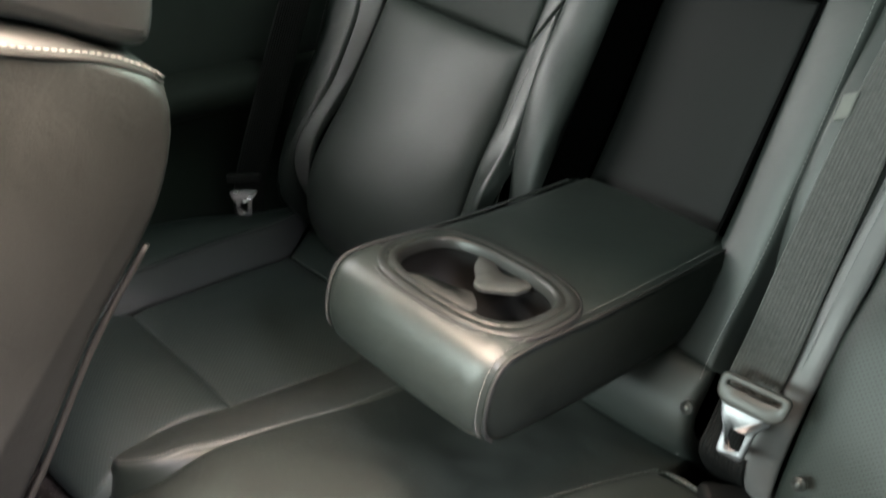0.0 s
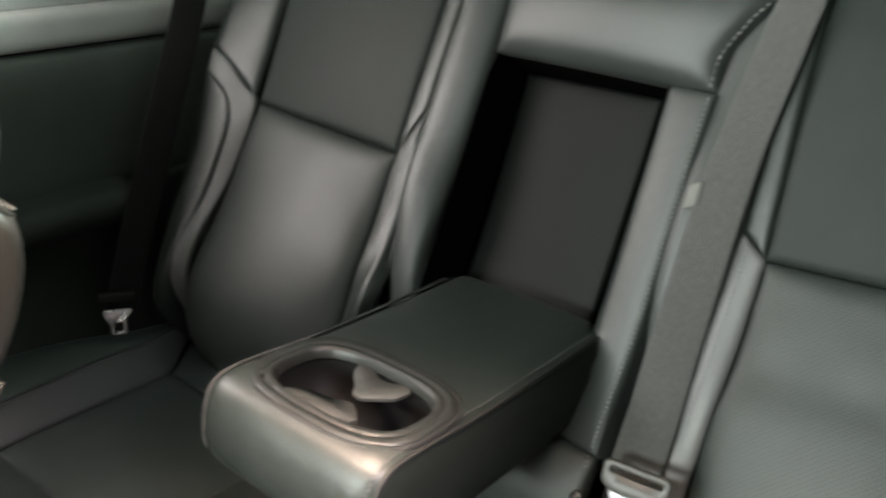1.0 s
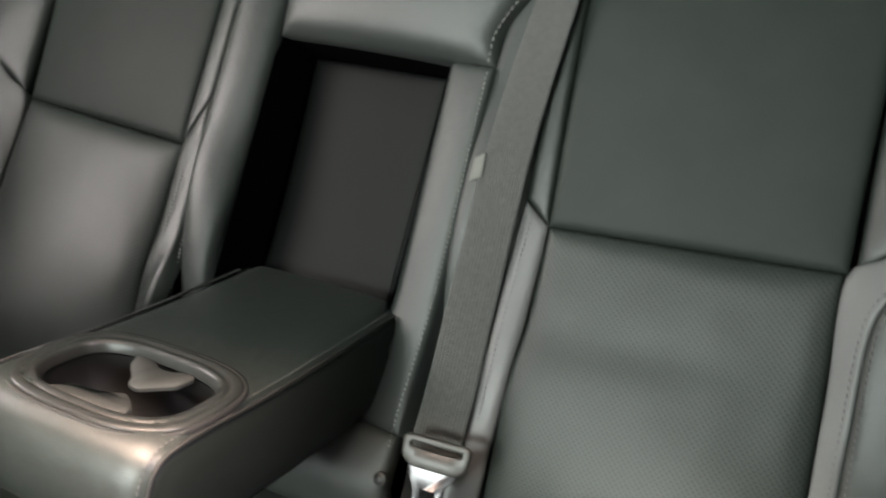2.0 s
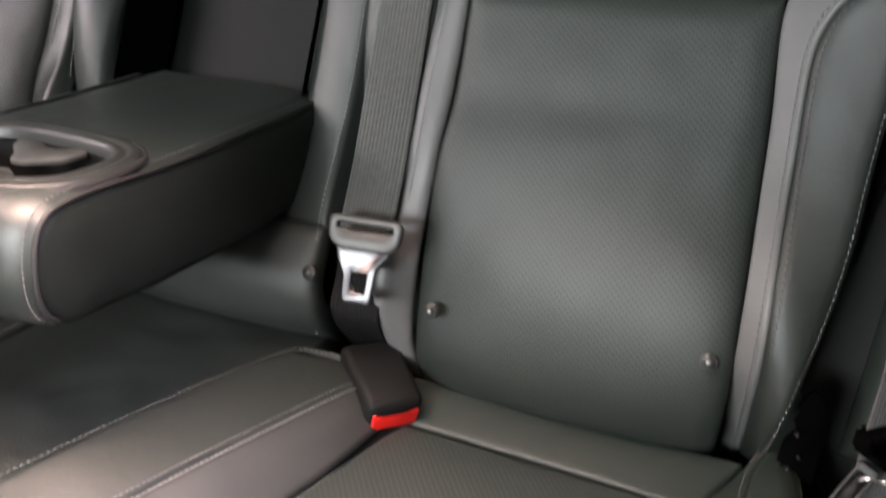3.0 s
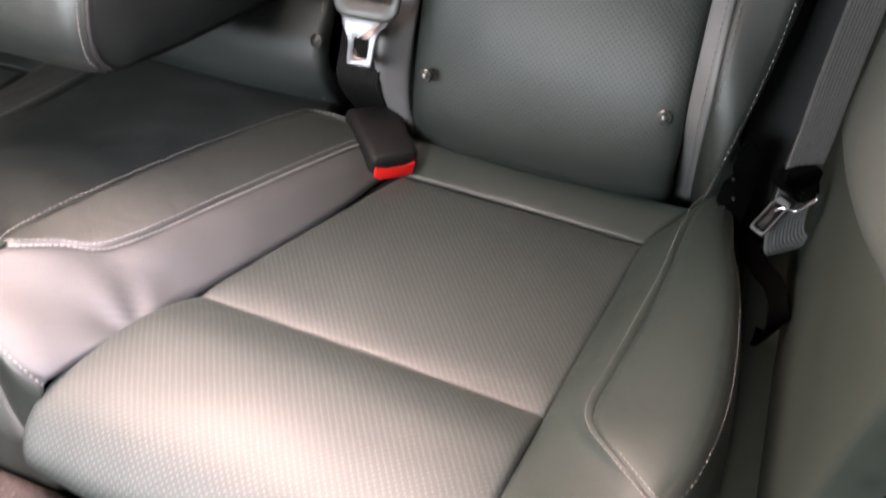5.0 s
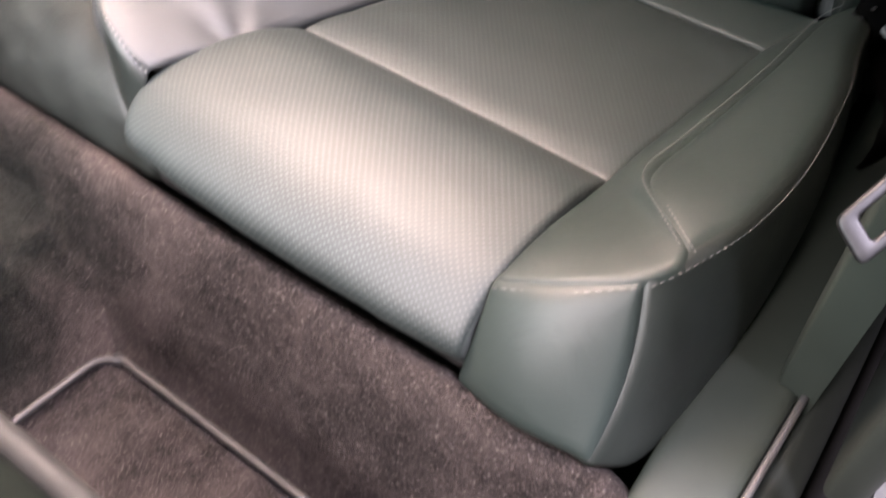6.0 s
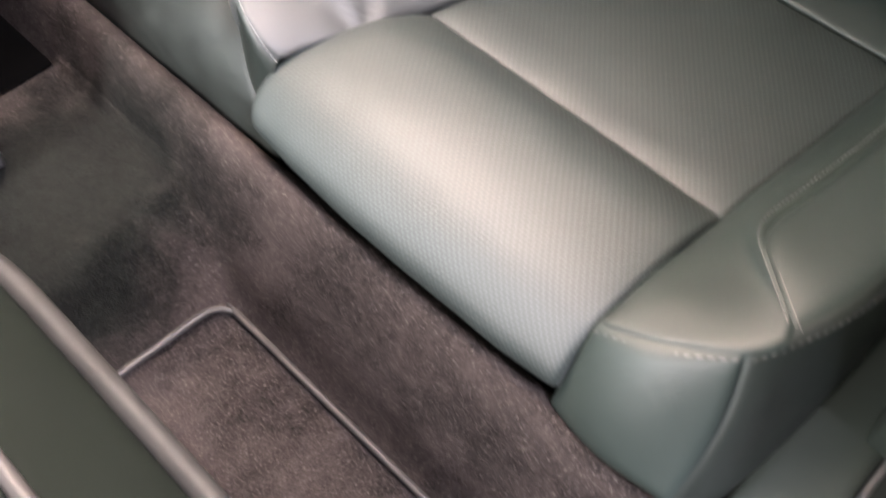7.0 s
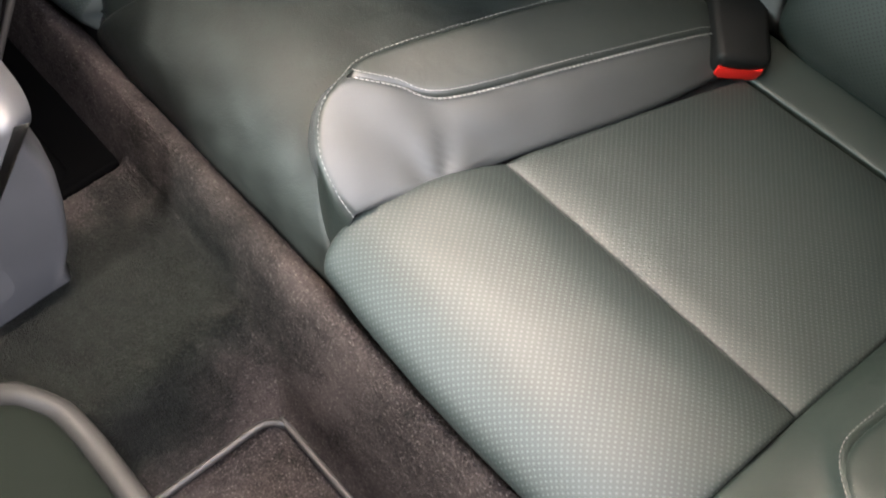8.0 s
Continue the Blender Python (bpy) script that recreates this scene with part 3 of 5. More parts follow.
near_back = backrest(1, "black leather outer rear backrest with perforated panel and studs")
far_back = backrest(-1, "black leather outer rear backrest beside the far trim")
# inner strips of the near backrest, beside the belt channel
part("inner_strip", patch(back_edge([(-0.06, 0.247), (0.05, 0.247), (0.2, 0.245), (0.437, 0.245)]), back_edge(INSERT_IN), OUT, 0.003, 0.004, 0.006, 8, 40), INNER_STRIP, near_back)
part("inner_strip_top", patch(back_edge([(0.438, 0.245), (0.6, 0.238), (0.80, 0.23)]), back_edge(INSERT_IN_TOP), OUT, 0.003, 0.004, 0.006, 8, 24), LEATHER, near_back)
line = back_edge([(0.0, 0.252), (0.2, 0.2505), (0.42, 0.2505)])
part("inner_stitching", stitches(line, 0.42, lift=OUT * 0.0045), DARK_THREAD, near_back, kind="stuff")
line = back_edge([(0.0, 0.2595), (0.2, 0.258), (0.42, 0.258)])
part("inner_stitching", stitches(line, 0.42, lift=OUT * 0.0050), DARK_THREAD, near_back, kind="stuff")
stud(near_back, 0.310, 0.068, 0.0045)
stud(near_back, 0.592, 0.084, 0.0105)
# inner strips of the far backrest, beside the armrest recess
FAR_SEAM = [(-0.06, -0.240, 0.004), (0.16, -0.238, 0.006), (0.31, -0.234, 0.006), (0.485, -0.240, 0.006)]
part("inner_panel", patch(back_edge([(h, -x) for h, x in INSERT_IN]), back_edge(FAR_SEAM), OUT, 0.003, 0.004, 0.007, 8, 40), LEATHER, far_back)
part("inner_panel_top", patch(back_edge([(h, -x) for h, x in INSERT_IN_TOP]), back_edge([(0.487, -0.240, 0.006), (0.65, -0.228, 0.006), (0.80, -0.22, 0.004)]), OUT, 0.003, 0.004, 0.007, 8, 24), LEATHER, far_back)
part("inner_roll", patch(back_edge([(-0.06, -0.236, 0.005), (0.31, -0.232, 0.006), (0.485, -0.237, 0.006), (0.80, -0.218, 0.005)]), back_edge([(-0.06, -0.172, -0.012), (0.2, -0.170, -0.012), (0.4, -0.166, -0.012), (0.55, -0.160, -0.012), (0.80, -0.158, -0.012)]), OUT, 0.016, 0.004, 0.008, 14, 40, skirt=0.07), LEATHER_SOFT, far_back)
line = back_edge([(0.0, -0.230, 0.009), (0.31, -0.226, 0.010), (0.48, -0.231, 0.010), (0.80, -0.212, 0.008)])
part("inner_stitching", stitches(line, 0.8, lift=OUT * 0.001), THREAD, far_back, kind="stuff")
line = back_edge([(0.0, -0.272, 0.003), (0.25, -0.262, 0.003), (0.40, -0.256, 0.003), (0.46, -0.244, 0.005)])
part("panel_stitching", stitches(line, 0.47, lift=OUT * 0.001), THREAD, far_back, kind="stuff")

# ---- centre of the backrest ----
centre_back = thing("centre_back_cushion", (0, 0.55, 0.35), "black leather centre backrest with open armrest recess", "car seat")
part("recess_strip", patch(back_edge([(0.13, 0.102, -0.014), (0.3, 0.101, -0.014), (0.59, 0.100, -0.014)]), back_edge([(0.13, 0.168), (0.3, 0.167), (0.585, 0.164)]), OUT, 0.010, 0.003, 0.008, 14, 34, skirt=0.075), LEATHER_SOFT, centre_back)
part("lower_panel", patch(back_edge([(-0.07, -0.165), (0.03, -0.165), (0.129, -0.160)]), back_edge([(-0.07, 0.172), (0.03, 0.172), (0.130, 0.168)]), OUT, 0.012, 0.004, 0.009, 24, 14), LEATHER_SOFT, centre_back)
part("top_pad", patch(back_edge([(0.588, -0.160), (0.68, -0.160, 0.002), (0.74, -0.160, -0.012), (0.80, -0.160, -0.05)]), back_edge([(0.586, 0.164), (0.63, 0.166), (0.675, 0.188, 0.002), (0.71, 0.208, -0.004), (0.75, 0.214, -0.018), (0.80, 0.22, -0.05)]), OUT, 0.022, 0.012, 0.028, 26, 20, skirt=0.08), LEATHER_SOFT, centre_back)
line = back_edge([(0.588, 0.158, 0.002), (0.63, 0.160, 0.002), (0.675, 0.182, 0.002), (0.71, 0.202, 0.002), (0.79, 0.214, 0.002)])
part("pad_stitching", stitches(line, 0.22, 0.0085, 0.006, 0.0009, OUT * 0.002), THREAD, centre_back, kind="stuff")
line = back_edge([(0.0, 0.160), (0.13, 0.162), (0.3, 0.1615), (0.58, 0.159)])
part("strip_stitching", stitches(line, 0.58, lift=OUT * 0.0025), THREAD, centre_back, kind="stuff")
stud(centre_back, 0.166, 0.080, 0.010)
part("belt_channel", patch(back_edge([(-0.07, 0.168, -0.010), (0.3, 0.166, -0.010), (0.6, 0.164, -0.010), (0.80, 0.19, -0.010)]), back_edge([(-0.07, 0.248, -0.010), (0.3, 0.246, -0.010), (0.6, 0.240, -0.010), (0.80, 0.232, -0.010)]), OUT, 0.0, 0.002, 0.006, 8, 40), LEATHER_SOFT, centre_back)
tab = back_edge([(0.444, 0.171, 0.008), (0.474, 0.171, 0.008)])
part("label", patch(tab, back_edge([(0.452, 0.187, 0.012), (0.482, 0.186, 0.012)]), OUT, 0.0006, 0.0004, 0.002, 4, 6, 0.002), LABEL, centre_back, "small pale woven label")


def recess_side(a, b, c, d):
    """One wall of the armrest recess, with a soft sag in the middle."""
    bm = bmesh.new()
    rows = []
    sag = (b - a).cross(d - a).normalized() * 0.002
    for j in range(5):
        rows.append([bm.verts.new(a.lerp(b, i / 8).lerp(d.lerp(c, i / 8), j / 4) + sag * math.sin(math.pi * i / 8)) for i in range(9)])
    for r, q in zip(rows, rows[1:]):
        for i in range(8):
            bm.faces.new((r[i], r[i + 1], q[i + 1], q[i]))
    return bm


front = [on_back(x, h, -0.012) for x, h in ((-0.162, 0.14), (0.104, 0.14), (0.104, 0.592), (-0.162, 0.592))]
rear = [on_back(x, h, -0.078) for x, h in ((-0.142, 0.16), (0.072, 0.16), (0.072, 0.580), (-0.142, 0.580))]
# Walls and panel coloured near black: the recess's shade is in the colour.
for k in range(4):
    part("recess_wall", recess_side(front[k], front[(k + 1) % 4], rear[(k + 1) % 4], rear[k]), SHADE_BLACK_CLOTH, centre_back)
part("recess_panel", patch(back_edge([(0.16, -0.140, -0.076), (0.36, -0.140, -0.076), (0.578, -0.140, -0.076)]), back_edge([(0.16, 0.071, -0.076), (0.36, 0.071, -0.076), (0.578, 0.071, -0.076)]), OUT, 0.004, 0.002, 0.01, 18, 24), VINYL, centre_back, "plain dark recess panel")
part("hinge_clip", rounded_box((0.010, 0.008, 0.010), on_back(-0.130, 0.258, -0.068), 0.002), LIT_CHROME, centre_back, "small bright metal clip")

# ---- rear cushions ----
IN_REAR = [(0.300, 0.455, 0.306), (0.262, 0.33, 0.316), (0.215, 0.152, 0.334)]
IN_FRONT = [(0.215, 0.152, 0.334), (0.199, 0.095, 0.351), (0.184, 0.045, 0.3525), (0.171, -0.004, 0.3455), (0.168, -0.038, 0.328), (0.175, -0.057, 0.302), (0.176, -0.036, 0.262), (0.178, -0.03, 0.21)]
OUT_REAR = [(0.605, 0.452, 0.304), (0.595, 0.33, 0.316), (0.577, 0.147, 0.333)]
OUT_FRONT = [(0.577, 0.147, 0.333), (0.573, 0.092, 0.351), (0.570, 0.042, 0.3525), (0.567, -0.012, 0.3455), (0.566, -0.045, 0.326), (0.567, -0.064, 0.300), (0.567, -0.042, 0.262), (0.567, -0.03, 0.21)]
FACE_LOW = [(0.300, 0.474, 0.300), (0.285, 0.450, 0.307), (0.262, 0.33, 0.316), (0.215, 0.152, 0.334), (0.203, 0.10, 0.343), (0.191, 0.05, 0.351), (0.184, 0.02, 0.354), (0.180, 0.0, 0.355), (0.178, -0.008, 0.355)]
FACE_HIGH = [(0.254, 0.474, 0.326), (0.237, 0.431, 0.345), (0.19, 0.28, 0.366), (0.145, 0.134, 0.386), (0.112, 0.095, 0.404), (0.086, 0.060, 0.420), (0.088, 0.022, 0.414), (0.120, -0.010, 0.396), (0.155, -0.018, 0.374), (0.177, -0.014, 0.356)]
BAND_IN = [(0.254, 0.474, 0.326), (0.248, 0.455, 0.336), (0.237, 0.431, 0.345), (0.19, 0.28, 0.366), (0.145, 0.134, 0.386), (0.112, 0.095, 0.404), (0.088, 0.062, 0.420)]
BAND_OUT = [(0.247, 0.478, 0.330), (0.220, 0.478, 0.348), (0.174, 0.462, 0.360), (0.152, 0.430, 0.367), (0.110, 0.26, 0.397), (0.080, 0.13, 0.413), (0.074, 0.09, 0.418), (0.080, 0.064, 0.420)]
RIM = [(0.247, 0.478, 0.330), (0.220, 0.478, 0.348), (0.174, 0.462, 0.360), (0.152, 0.430, 0.367), (0.110, 0.26, 0.397), (0.075, 0.10, 0.417), (0.080, 0.050, 0.420), (0.092, 0.014, 0.411), (0.122, -0.012, 0.395), (0.155, -0.020, 0.373), (0.175, -0.018, 0.352)]
RIM_LOW = [(0.250, 0.495, 0.29), (0.215, 0.492, 0.29), (0.164, 0.475, 0.30), (0.143, 0.430, 0.30), (0.100, 0.26, 0.33), (0.064, 0.10, 0.34), (0.078, 0.044, 0.33), (0.092, 0.008, 0.31), (0.122, -0.018, 0.29), (0.150, -0.038, 0.27), (0.176, -0.036, 0.26)]
OUTER_LOW = [(0.672, 0.560, 0.330), (0.640, 0.505, 0.312), (0.612, 0.464, 0.305), (0.602, 0.430, 0.306), (0.595, 0.33, 0.316), (0.577, 0.147, 0.333), (0.570, 0.05, 0.351), (0.567, -0.020, 0.354)]
TOP_IN = [(0.678, 0.560, 0.345), (0.660, 0.505, 0.352), (0.648, 0.450, 0.356), (0.640, 0.33, 0.365), (0.624, 0.19, 0.374), (0.617, 0.135, 0.379), (0.624, 0.104, 0.387), (0.645, 0.078, 0.396), (0.681, 0.041, 0.406)]
OUTER_HIGH = TOP_IN + [(0.667, 0.010, 0.398), (0.620, -0.012, 0.378), (0.575, -0.022, 0.357)]
TOP_OUT = [(0.690, 0.560, 0.345), (0.686, 0.505, 0.356), (0.690, 0.430, 0.368), (0.706, 0.32, 0.388), (0.713, 0.19, 0.402), (0.704, 0.10, 0.407), (0.685, 0.044, 0.406)]
SIDE_TOP = TOP_OUT[:-1] + [(0.684, 0.040, 0.405), (0.667, 0.010, 0.398)]
SIDE_LOW = [(0.706, 0.560, 0.22), (0.706, 0.50, 0.22), (0.712, 0.41, 0.22), (0.722, 0.32, 0.22), (0.728, 0.18, 0.225), (0.726, 0.06, 0.235), (0.716, -0.03, 0.25), (0.690, -0.074, 0.278)]
NOSE_TOP = [(0.667, 0.010, 0.398), (0.620, -0.012, 0.378), (0.567, -0.022, 0.354)]
NOSE_LOW = [(0.690, -0.074, 0.278), (0.625, -0.076, 0.270), (0.567, -0.066, 0.262)]


def far_side(x, y, z):
    """The far cushion is cut narrower and flatter beside the centre place, most so in front."""
    inner = 1 - smooth(0.30, 0.45, x)
    over = max(0.0, z - 0.345)
    shift = (0.105 + 0.6 * over) * (1 - smooth(0.0, 0.45, y)) * (1 - smooth(0.30, 0.55, x))
    return (x + shift, y, z - 0.70 * over * inner)


def bowed(bm, sign):
    """Bows the upright seam between nose and side panel outwards."""
    a, b = Vector((0.667, 0.010, 0.398)), Vector((0.690, -0.074, 0.278))
    for v in bm.verts:
        q = Vector(sx(v.co, sign))
        u = max(0.0, min(1.0, (q - a).dot(b - a) / (b - a).length_squared))
        d = (q - a.lerp(b, u)).length
        v.co += Vector((0.9 * sign, 0.5, 0)) * (0.008 * math.sin(math.pi * u) * math.exp(-((d / 0.035) ** 2)))
    return bm


def creased(bm, centre):
    """A fan of shallow creases running out of the front corner of a padded face."""
    bm.normal_update()
    moves = []
    for v in bm.verts:
        d = v.co - Vector(centre)
        r = d.length
        w = math.atan2(d.z, -d.y + 0.35 * abs(d.x))
        moves.append(v.normal * (0.0038 * math.sin(4.5 * w + 0.9) * math.exp(-((r / 0.055) ** 2)) * smooth(0.004, 0.02, r)))
    for v, m in zip(bm.verts, moves):
        v.co += m
    return bm


def cushion(sign, label):
    ob = thing("rear_seat_cushion", (0.42 * sign, 0.2, 0.20), label, "car seat", "rear seat cushions")
    c = lambda rows: spline(rows) if sign > 0 else mirror(spline([far_side(*q) for q in rows]))
    up = (0, -0.15, 1)
    part("seat_panel", patch(c(IN_REAR), c(OUT_REAR), up, 0.006, 0.0015, 0.004, 34, 30, wave=0.0018, seed=sign, roll=(0.0045, 0.035, "t")), SEAT_PERFORATED, ob, "perforated black leather seat panel")
    part("thigh_panel", patch(c(IN_FRONT), c(OUT_FRONT), (0, -0.6, 0.8), 0.012, 0.0020, 0.005, 34, 46, wave=0.0016, seed=5 + sign, seams="lrb", roll=(0.003, 0.030, "b")), SEAT_PERFORATED, ob, "perforated black leather front roll")
    part("rear_strip", patch(c([(0.285, 0.462, 0.305), (0.45, 0.460, 0.304), (0.607, 0.457, 0.303)]), c([(0.255, 0.525, 0.318), (0.45, 0.525, 0.318), (0.645, 0.525, 0.318)]), up, 0.002, 0.0015, 0.004, 14, 20), BOLSTER_LEATHER, ob)
    if sign > 0:
        part("inner_face", creased(patch(c(FACE_LOW), c(FACE_HIGH), (0.6 * sign, 0, 0.8), 0.007, 0.004, 0.008, 30, 70, wave=0.0022, seed=9 + sign), (0.20, 0.075, 0.342)), LIT_FACE_LEATHER, ob)
        part("inner_band", patch(c(BAND_IN), c(BAND_OUT), (0, 0, 1), 0.004, 0.003, 0.006, 12, 30), SATIN_LEATHER, ob)
    else:
        part("inner_face", patch(c(FACE_LOW), c(RIM), (0.2 * sign, 0, 1), 0.008, 0.003, 0.007, 30, 70, wave=0.0022, seed=8), LEATHER_SOFT, ob)
    part("inner_skirt", patch(c(RIM), c(RIM_LOW), (-0.7 * sign, -0.5, 0.3), 0.002, 0.003, 0.006, 8, 40, skirt=0.004, seams="l"), LEATHER, ob)
    # Far face takes the paler colour in place of missing light.
    part("bolster_face", patch(c(OUTER_LOW), c(OUTER_HIGH), (-0.3 * sign, 0, 1), 0.006, 0.003, 0.005, 18, 60, 0.006, "lrt", wave=0.0014, seed=12 + sign), BOLSTER_LEATHER if sign > 0 else LIT_FACE_LEATHER, ob)
    part("bolster_top", patch(c(TOP_IN), c(TOP_OUT), (0, 0, 1), 0.008, 0.003, 0.005, 14, 48, 0.006, "lrt", roll=(0.004, 0.02, "r")), BOLSTER_LEATHER, ob)
    part("side_panel", bowed(patch(c(SIDE_TOP), c(SIDE_LOW), (sign, -0.2, 0.2), 0.014, 0.004, 0.006, 14, 52, seams="lt"), sign), LEATHER, ob)
    part("nose_panel", bowed(patch(c(NOSE_TOP), c(NOSE_LOW), (0.2 * sign, -1, 0.3), 0.014, 0.005, 0.008, 14, 24, seams="lrb"), sign), BOLSTER_LEATHER, ob)
    seam = [sx(q, sign) for q in SIDE_TOP]
    part("rim_stitching", stitches(spline([(x + 0.004 * sign, y - 0.002, z - 0.006) for x, y, z in seam]), 0.62, 0.0075, 0.0040, 0.0005, lift=(0.0012 * sign, -0.001, 0.001)), DARK_THREAD, ob, kind="stuff")
    part("nose_stitching", stitches(c([(x, y - 0.006, z - 0.006) for x, y, z in NOSE_TOP]), 0.112, 0.0075, 0.0050, 0.0007, (0, -0.001, 0.0015)), DARK_THREAD, ob, kind="stuff")
    for shift in (0.006, -0.006):
        if sign > 0:
            part("crease_stitching", stitches(c([(x + shift * 0.8, y - shift * 0.4, z + 0.002) for x, y, z in BAND_IN]), 0.50, 0.0058, 0.0044, 0.0009 if shift > 0 else 0.0005, (0, 0, 0.0015)), THREAD, ob, kind="stuff")
        part("bolster_stitching", stitches(c([(x + shift, y, z + 0.002) for x, y, z in TOP_IN]), 0.56, 0.0054, 0.0038, 0.0007, (0, 0, 0.0010)), DARK_THREAD, ob, kind="stuff")
    part("inner_rim_stitching", stitches(c([(x + 0.004, y + 0.002, z + 0.002) for x, y, z in RIM]), 0.60, 0.0052, 0.0034, 0.00045, (0, 0, 0.0010)), THREAD, ob, kind="stuff")
    bm = rounded_box((0.50, 0.55, 0.11), (0.42 * sign, 0.235, 0.24), 0.02)
    part("foam_core", bm, SEAM, ob)
    return ob


cushion(1, "black leather rear cushion with perforated panel and grey stitching")
cushion(-1, "black leather rear cushion beside the far side trim")
CENTRE = [(0.56, 0.335), (0.40, 0.345), (0.20, 0.362), (0.08, 0.368), (0.01, 0.352), (-0.030, 0.312), (-0.046, 0.262), (-0.040, 0.20)]
centre_cushion = thing("rear_centre_cushion", (0, 0.2, 0.20), "dark scuffed leather centre cushion under the armrest", "car seat")
NARROW = [0.17, 0.155, 0.118, 0.098, 0.105, 0.150, 0.185, 0.185]
pad_far = [(-far_side(x, y, z)[0], y, z) for x, (y, z) in zip(NARROW, CENTRE)]
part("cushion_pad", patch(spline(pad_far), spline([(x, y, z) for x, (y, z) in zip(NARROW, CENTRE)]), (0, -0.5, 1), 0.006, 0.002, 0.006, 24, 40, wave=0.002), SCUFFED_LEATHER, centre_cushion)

# ---- centre armrest ----
armrest = thing("centre_armrest", (-0.02, 0.50, 0.48), "folded-down black leather armrest with two cup holders", "armrest")
ARM_LOOP = [(0.625, 0.598), (0.48, 0.606), (0.36, 0.616), (0.27, 0.628), (0.225, 0.630), (0.202, 0.622), (0.190, 0.602), (0.184, 0.570), (0.188, 0.545), (0.200, 0.530), (0.225, 0.518), (0.32, 0.501), (0.45, 0.487), (0.625, 0.478)]
ARM_L, ARM_R = -0.124, 0.117


def armrest_wrap():
    """Top, front and underside in one wrapped panel, rounded towards both side seams."""
    loop = spline([(0, y, z) for y, z in ARM_LOOP])
    n, m = 90, 26
    bm = bmesh.new()
    rows = []
    for j in range(n + 1):
        s = j / n
        p = loop(s)
        t = (loop(min(1, s + 0.01)) - loop(max(0, s - 0.01))).normalized()
        nrm = Vector((0, t.z, -t.y))
        if nrm.dot(p - Vector((0, max(p.y, 0.27), 0.556))) < 0:
            nrm = -nrm
        row = []
        for i, u in enumerate(ease(m, 0.85)):
            x = ARM_L + (ARM_R - ARM_L) * u
            d = min(u, 1 - u) * (ARM_R - ARM_L)
            off = 0.004 * (1 - abs(2 * u - 1) ** 2.5) - 0.009 * max(0.0, 1 - d / 0.024) ** 2
            row.append(bm.verts.new(Vector((x, p.y, p.z)) + nrm * off))
        rows.append(row)
    for r, q in zip(rows, rows[1:]):
        for i in range(m):
            bm.faces.new((r[i], r[i + 1], q[i + 1], q[i]))
    return bm


def armrest_flank(x, way):
    """A padded side panel that fills the armrest's outline."""
    loop = spline([(x, y, z) for y, z in ARM_LOOP])
    bm = bmesh.new()
    n = 90
    rings = []
    for k, (shrink, off) in enumerate(((0.010, -0.010), (0.006, -0.002), (0.016, 0.003), (0.035, 0.006), (0.06, 0.0075))):
        ring = []
        for j in range(n):
            p = loop(j / (n - 1))
            inner = Vector((x, min(max(p.y, 0.27), 0.56), 0.556))
            d = inner - p
            q = p + d.normalized() * min(shrink, d.length * 0.95)
            ring.append(bm.verts.new(q + Vector((way * off, 0, 0))))
        rings.append(ring)
    for r, q in zip(rings, rings[1:]):
        for i in range(n - 1):
            bm.faces.new((r[i], r[i + 1], q[i + 1], q[i]))
    half = n // 2
    last = rings[-1]
    for i in range(half - 1):
        try:
            bm.faces.new((last[i], last[i + 1], last[n - 2 - i], last[n - 1 - i]))
        except ValueError:
            pass
    bmesh.ops.recalc_face_normals(bm, faces=bm.faces)
    return bm


CUP_C, CUP_A, CUP_B = Vector((0.001, 0.289, 0.624)), 0.108, 0.073


def oval(a, b, power=3.0, n=72):
    out = []
    for k in range(n):
        w = 2 * math.pi * k / n
        c, s = math.cos(w), math.sin(w)
        out.append((a * math.copysign(abs(c) ** (2 / power), c), b * math.copysign(abs(s) ** (2 / power), s)))
    return out


def oval_rings(prof, cap=False):
    """Rings of an oval, from rows of (inset, height)."""
    bm = bmesh.new()
    rings = []
    for inset, z in prof:
        rings.append([bm.verts.new(CUP_C + Vector((x, y, z - 0.072 * y))) for x, y in oval(CUP_A - inset, CUP_B - inset)])
    for r, q in zip(rings, rings[1:]):
        for i in range(72):
            bm.faces.new((r[i], r[(i + 1) % 72], q[(i + 1) % 72], q[i]))
    if cap:
        bm.faces.new(rings[-1])
    bmesh.ops.recalc_face_normals(bm, faces=bm.faces)
    return bm


def cut_hole(ob):
    """Opens the wrapped leather over the cup holder."""
    bm = bmesh.new()
    bm.from_mesh(ob.data)
    base = BASE[ob.name]
    gone = []
    for f in bm.faces:
        q = f.calc_center_median() + base - CUP_C
        if q.z > -0.03 and (abs(q.x) / (CUP_A - 0.006)) ** 3.0 + (abs(q.y) / (CUP_B - 0.006)) ** 3.0 < 1:
            gone.append(f)
    bmesh.ops.delete(bm, geom=gone, context="FACES")
    bm.to_mesh(ob.data)
    bm.free()


# Cover paler than the flanks: light from above is in its colour.
wrap = part("padded_cover", armrest_wrap(), SATIN_LEATHER, armrest)
cut_hole(wrap)
part("side_panel", armrest_flank(ARM_R, 1), SHADED_FLANK_LEATHER, armrest)
part("side_panel", armrest_flank(ARM_L, -1), SHADED_FLANK_LEATHER, armrest)
